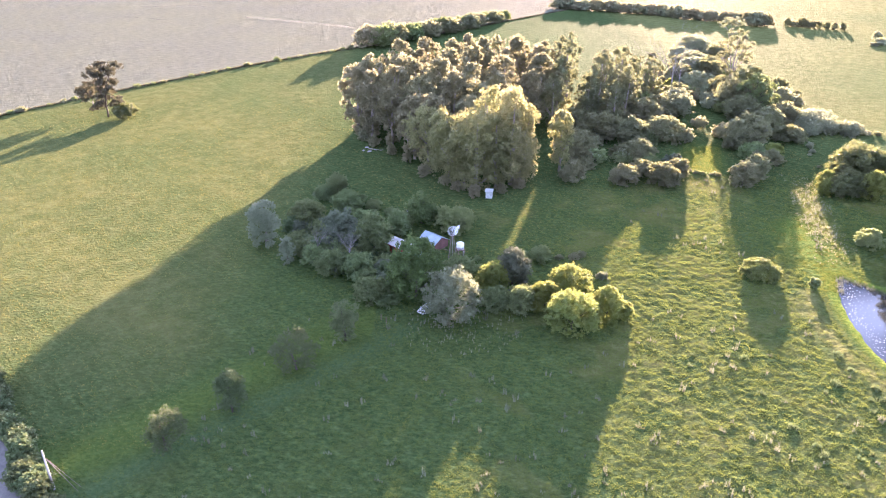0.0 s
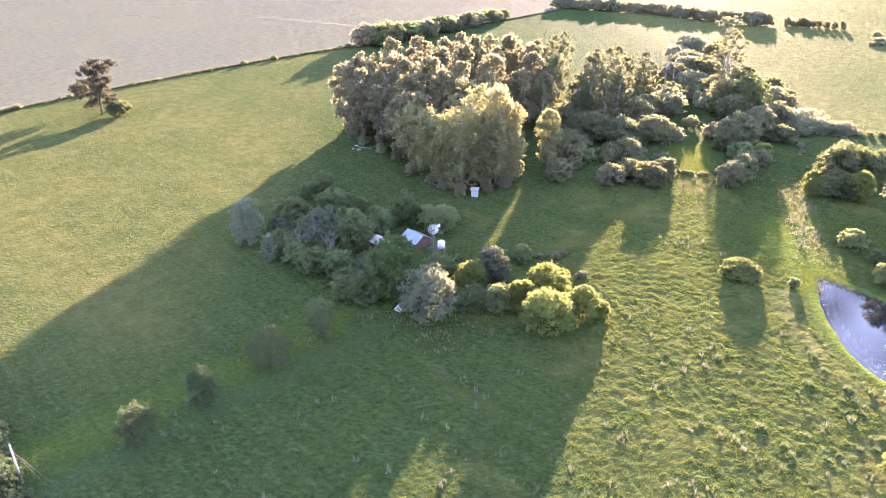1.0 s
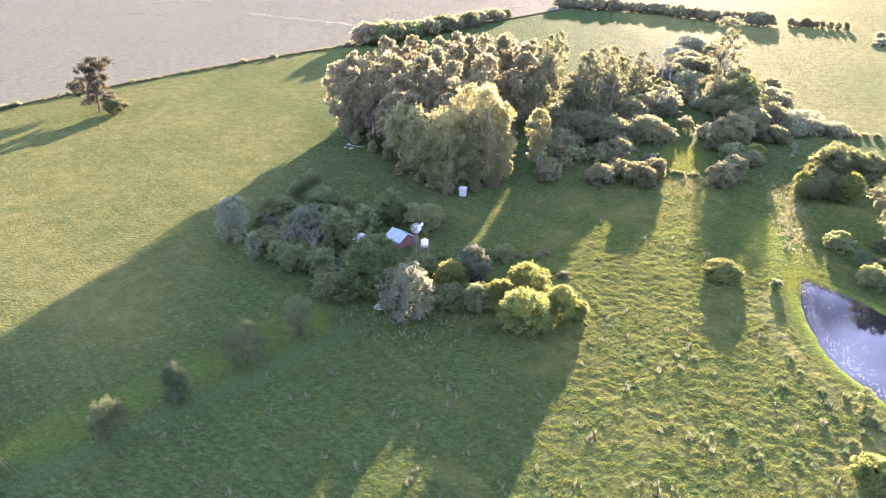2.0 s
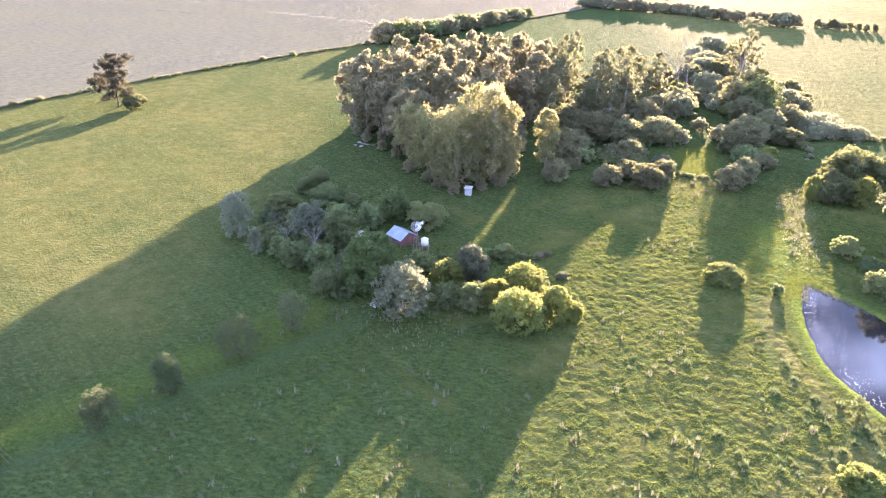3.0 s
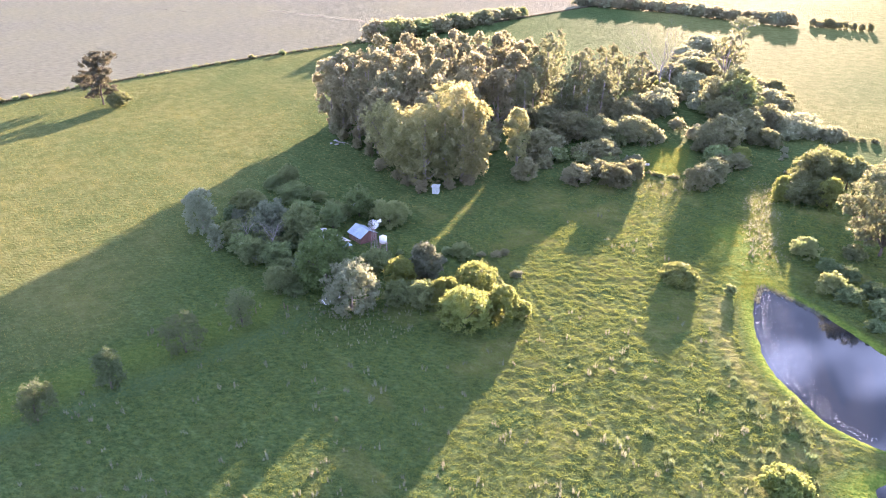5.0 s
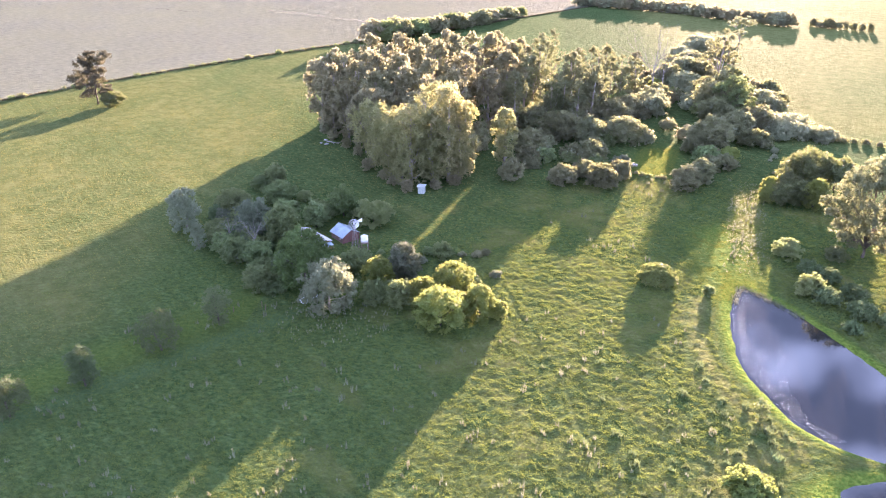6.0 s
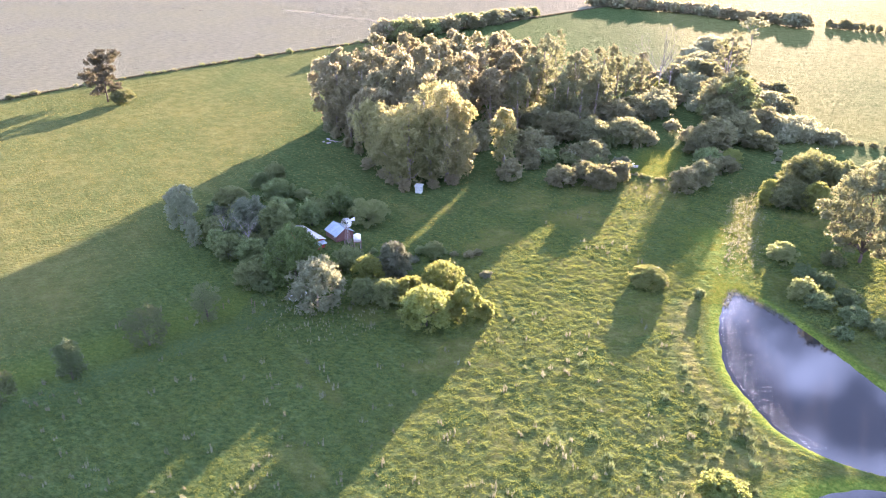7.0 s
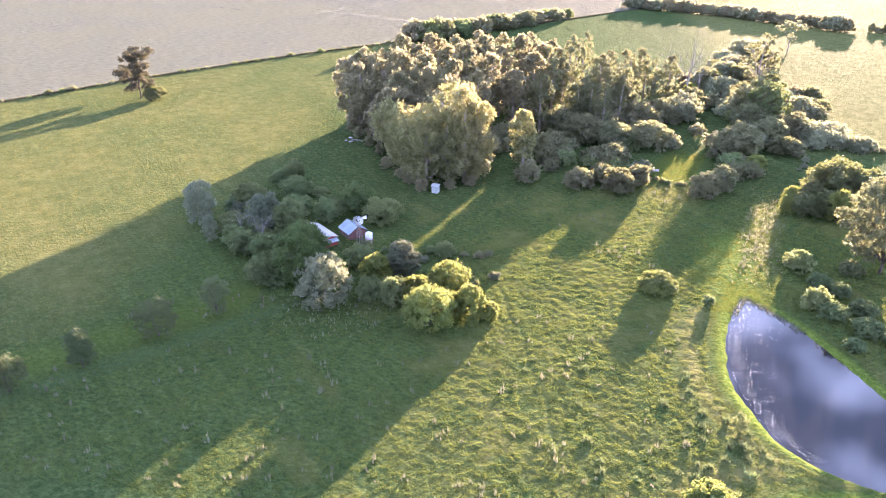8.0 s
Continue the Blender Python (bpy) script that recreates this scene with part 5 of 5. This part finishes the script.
def dry_slope(x, y):
    s = in_pond(x, y)
    return (s > -11 + 2 * wobble(x, y, 0.3, 6.0)) & (s < -5.6) & (x < 93) & (y < 150)


def off_water(x, y):
    return (in_pond(x, y) < -0.8) & (path_gap(x, y) > 0.35)


def on_top(x, y, least):
    return lumps(x, y, 1.2, 1.0) + 0.5 * lumps(x, y, 0.75, 0.75, 3) + 0.35 * gr.normal(size=len(x)) > least


x, y = scatter(195000, -70, 136, 76, 232, lambda x, y: off_water(x, y) & (in_pond(x, y) < -4.6) & ~(dry_slope(x, y) & (gr.random(len(x)) > 0.3)) & (gr.random(len(x)) > (y - 150 - 25 * np.clip((x - 20) / 30, 0, 1)) / 60) & (gr.random(len(x)) < np.clip((x + 75) / 60, 0.2, 1)) & on_top(x, y, 0.38) & (swale_gap(x, y) > 6))
v, f = blades(gr, x, y, lie(x, y) + tussocks(x, y), 6, 0.13 + 0.15 * gr.random(len(x)) * np.clip((x + 20) / 60, 0.3, 1), 0.066, 0.34, 0.7)
tagged(mesh_object("grass", v, f, GRASS), "rough meadow grass in uneven clumps", "grass", kind="stuff")
x, y = scatter(80000, -200, 150, 95, 330, lambda x, y: ((x < -50) | (x > 122) | (y > 165)) & (y < fence_y(x) - 11) & (in_pond(x, y) < -3) & (gr.random(len(x)) > (y - 170) / 170))
v, f = blades(gr, x, y, lie(x, y), 3, 0.13 + 0.17 * gr.random(len(x)), 0.09, 0.5, 0.7)
u = gr.random(7000)
hx = -205 + 300 * u
hy = fence_y(hx) - 2 + gr.normal(size=7000) * 0.5
v2, f2 = blades(gr, hx, hy, np.zeros(7000), 3, 0.5 + 0.7 * gr.random(7000), 0.14, 0.4, 0.2)
tagged(mesh_object("fence_grass", v2, f2, LEAF["bronze"]), "tall dry grass along the field fence", "grass", kind="stuff")
tagged(mesh_object("field_grass", v, f, GRAZED), "grazed pasture grass", "grass", kind="stuff")
x, y = scatter(26000, 76, 124, 84, 165, lambda x, y: off_water(x, y) & (in_pond(x, y) > -4.9))
v, f = blades(gr, x, y, lie(x, y), 4, 0.07 + 0.09 * gr.random(len(x)), 0.05, 0.25, 0.5)
x, y = scatter(60000, 78, 112, 148, 262, lambda x, y: off_water(x, y) & (swale_gap(x, y) < 6.5))
v2, f2 = blades(gr, x, y, lie(x, y), 3, 0.08 + 0.1 * gr.random(len(x)), 0.06, 0.3, 0.6)
v, f = np.concatenate([v, v2]), np.concatenate([f, f2 + len(v)])
tagged(mesh_object("bank_grass", v, f, LUSH), "lush bright green grass on the pond bank", "grass", kind="stuff")
x, y = scatter(330, -9, 20, 122, 141, lambda x, y: (wobble(x, y, 0.6, 2) > -0.35) & (np.hypot(x - 3, (y - 133) * 1.2) < 14))
v, f = blades(gr, x, y, lie(x, y), 4, 0.5 + 0.6 * gr.random(len(x)), 0.055, 0.16, 0.12)
tagged(mesh_object("tall_weeds", v, f, LEAF["pale"]), "tall weeds beside the silver tree", "weeds", kind="stuff")
x, y = scatter(5000, 84, 110, 140, 160, lambda x, y: (in_pond(x, y) > -1.2) & (in_pond(x, y) < 0.7) & (y + 0.4 * x > 184))
v, f = blades(gr, x, y, np.maximum(lie(x, y), -0.45), 3, 0.4 + 0.5 * gr.random(len(x)), 0.04, 0.2, 0.2)
tagged(mesh_object("reeds", v, f, STRAW), "pale dry reeds at the pond's end", "reeds", kind="stuff")
x, y = scatter(9000, 90, 124, 158, 226, lambda x, y: gr.random(len(x)) < (1.15 - (np.abs(x - 106.5 - 0.26 * (y - 194)) / 5.4) ** 2) * np.clip(1.5 - np.abs(y - 192) / 22, 0, 1) * np.clip(0.55 + 0.7 * wobble(x, y, 0.45, 3.0), 0.1, 1))
v, f = blades(gr, x, y, lie(x, y), 4, 0.25 + 0.45 * gr.random(len(x)), 0.07, 0.3, 0.45)
tagged(mesh_object("dry_grass", v, f, LEAF["pale"]), "tall dry pale grass beside the green hollow", "grass", kind="stuff")
TUSSOCK = []
for k in range(4):
    r = np.random.default_rng(50 + k)
    TUSSOCK.append(blades(r, r.normal(size=5) * 0.42, r.normal(size=5) * 0.32, np.zeros(5), 10, 0.6 + 0.9 * r.random(5), 0.04, 0.13, 0.11))
made = [None] * 4
RUSH = []
for k in range(3):
    r = np.random.default_rng(70 + k)
    RUSH.append(blades(r, r.normal(size=6) * 0.35, r.normal(size=6) * 0.35, np.zeros(6), 10, 0.7 + 0.4 * r.random(6), 0.06, 0.25, 0.3))
first = [None] * 3
rr_ = random.Random(5)
for k in range(56):
    x, y = (rr_.gauss(82, 4), rr_.gauss(102, 5)) if k % 2 else (rr_.uniform(48, 90), 79 + 46 * rr_.random())
    if in_pond(np.array([x]), np.array([y]))[0] > -4:
        continue
    j, z = k % 3, height_at(x, y)
    if first[j] is None:
        first[j] = thing("rush_clump", "dark green rush clump in the rough pasture", "rushes", x, y, z, 0, "rush clumps")
        mesh_object("tuft", *RUSH[j], LEAF["sparse"], first[j])
    else:
        s = rr_.uniform(0.6, 1.3)
        copy_thing(first[j], pose(x, y, z, 0, 0, rr_.uniform(0, 360)) @ Matrix.Diagonal((s * 1.2, s * 1.2, s, 1)))
tr_ = random.Random(21)
clumps = [(61.4, 176.6), (62.3, 172.7), (65.0, 172.9), (66.5, 173.0), (67.4, 170.7), (72.3, 173.3), (51.7, 187.1), (68.6, 176.0), (70.2, 167.5), (75.0, 166.0), (79, 216), (83, 219), (86, 213), (82, 209), (88, 220), (84, 222), (57, 195), (61, 192), (64, 196)]
clumps += [(tr_.uniform(100, 106) + 0.3 * (q - 184), q) for q in [tr_.uniform(170, 214) for k in range(26)]]
spots = clumps + [(6.7, 93.5), (42.2, 87.2), (34.6, 97.2), (56.3, 95.9), (35.4, 96.0), (55.2, 94.6)]
while len(spots) < 240:
    p = (tr_.uniform(-45, 86), 78 + 62 * tr_.random() ** 1.5)
    if in_pond(np.array([p[0]]), np.array([p[1]]))[0] < -5:
        spots.append(p)
for k, (x, y) in enumerate(spots):
    j = k % 4
    z = height_at(x, y) + float(tussocks(np.array([x]), np.array([y]))[0])
    if made[j] is None:
        made[j] = thing("grass_tussock", "upright pale straw-coloured grass tussock", "tussock", x, y, z, 0, "straw tussocks")
        mesh_object("tuft", *TUSSOCK[j], STRAW, made[j])
    else:
        copy_thing(made[j], pose(x, y, z, 0, 0, tr_.uniform(0, 360)) @ Matrix.Diagonal((*[tr_.uniform(0.6, 1.25)] * 3, 1)))
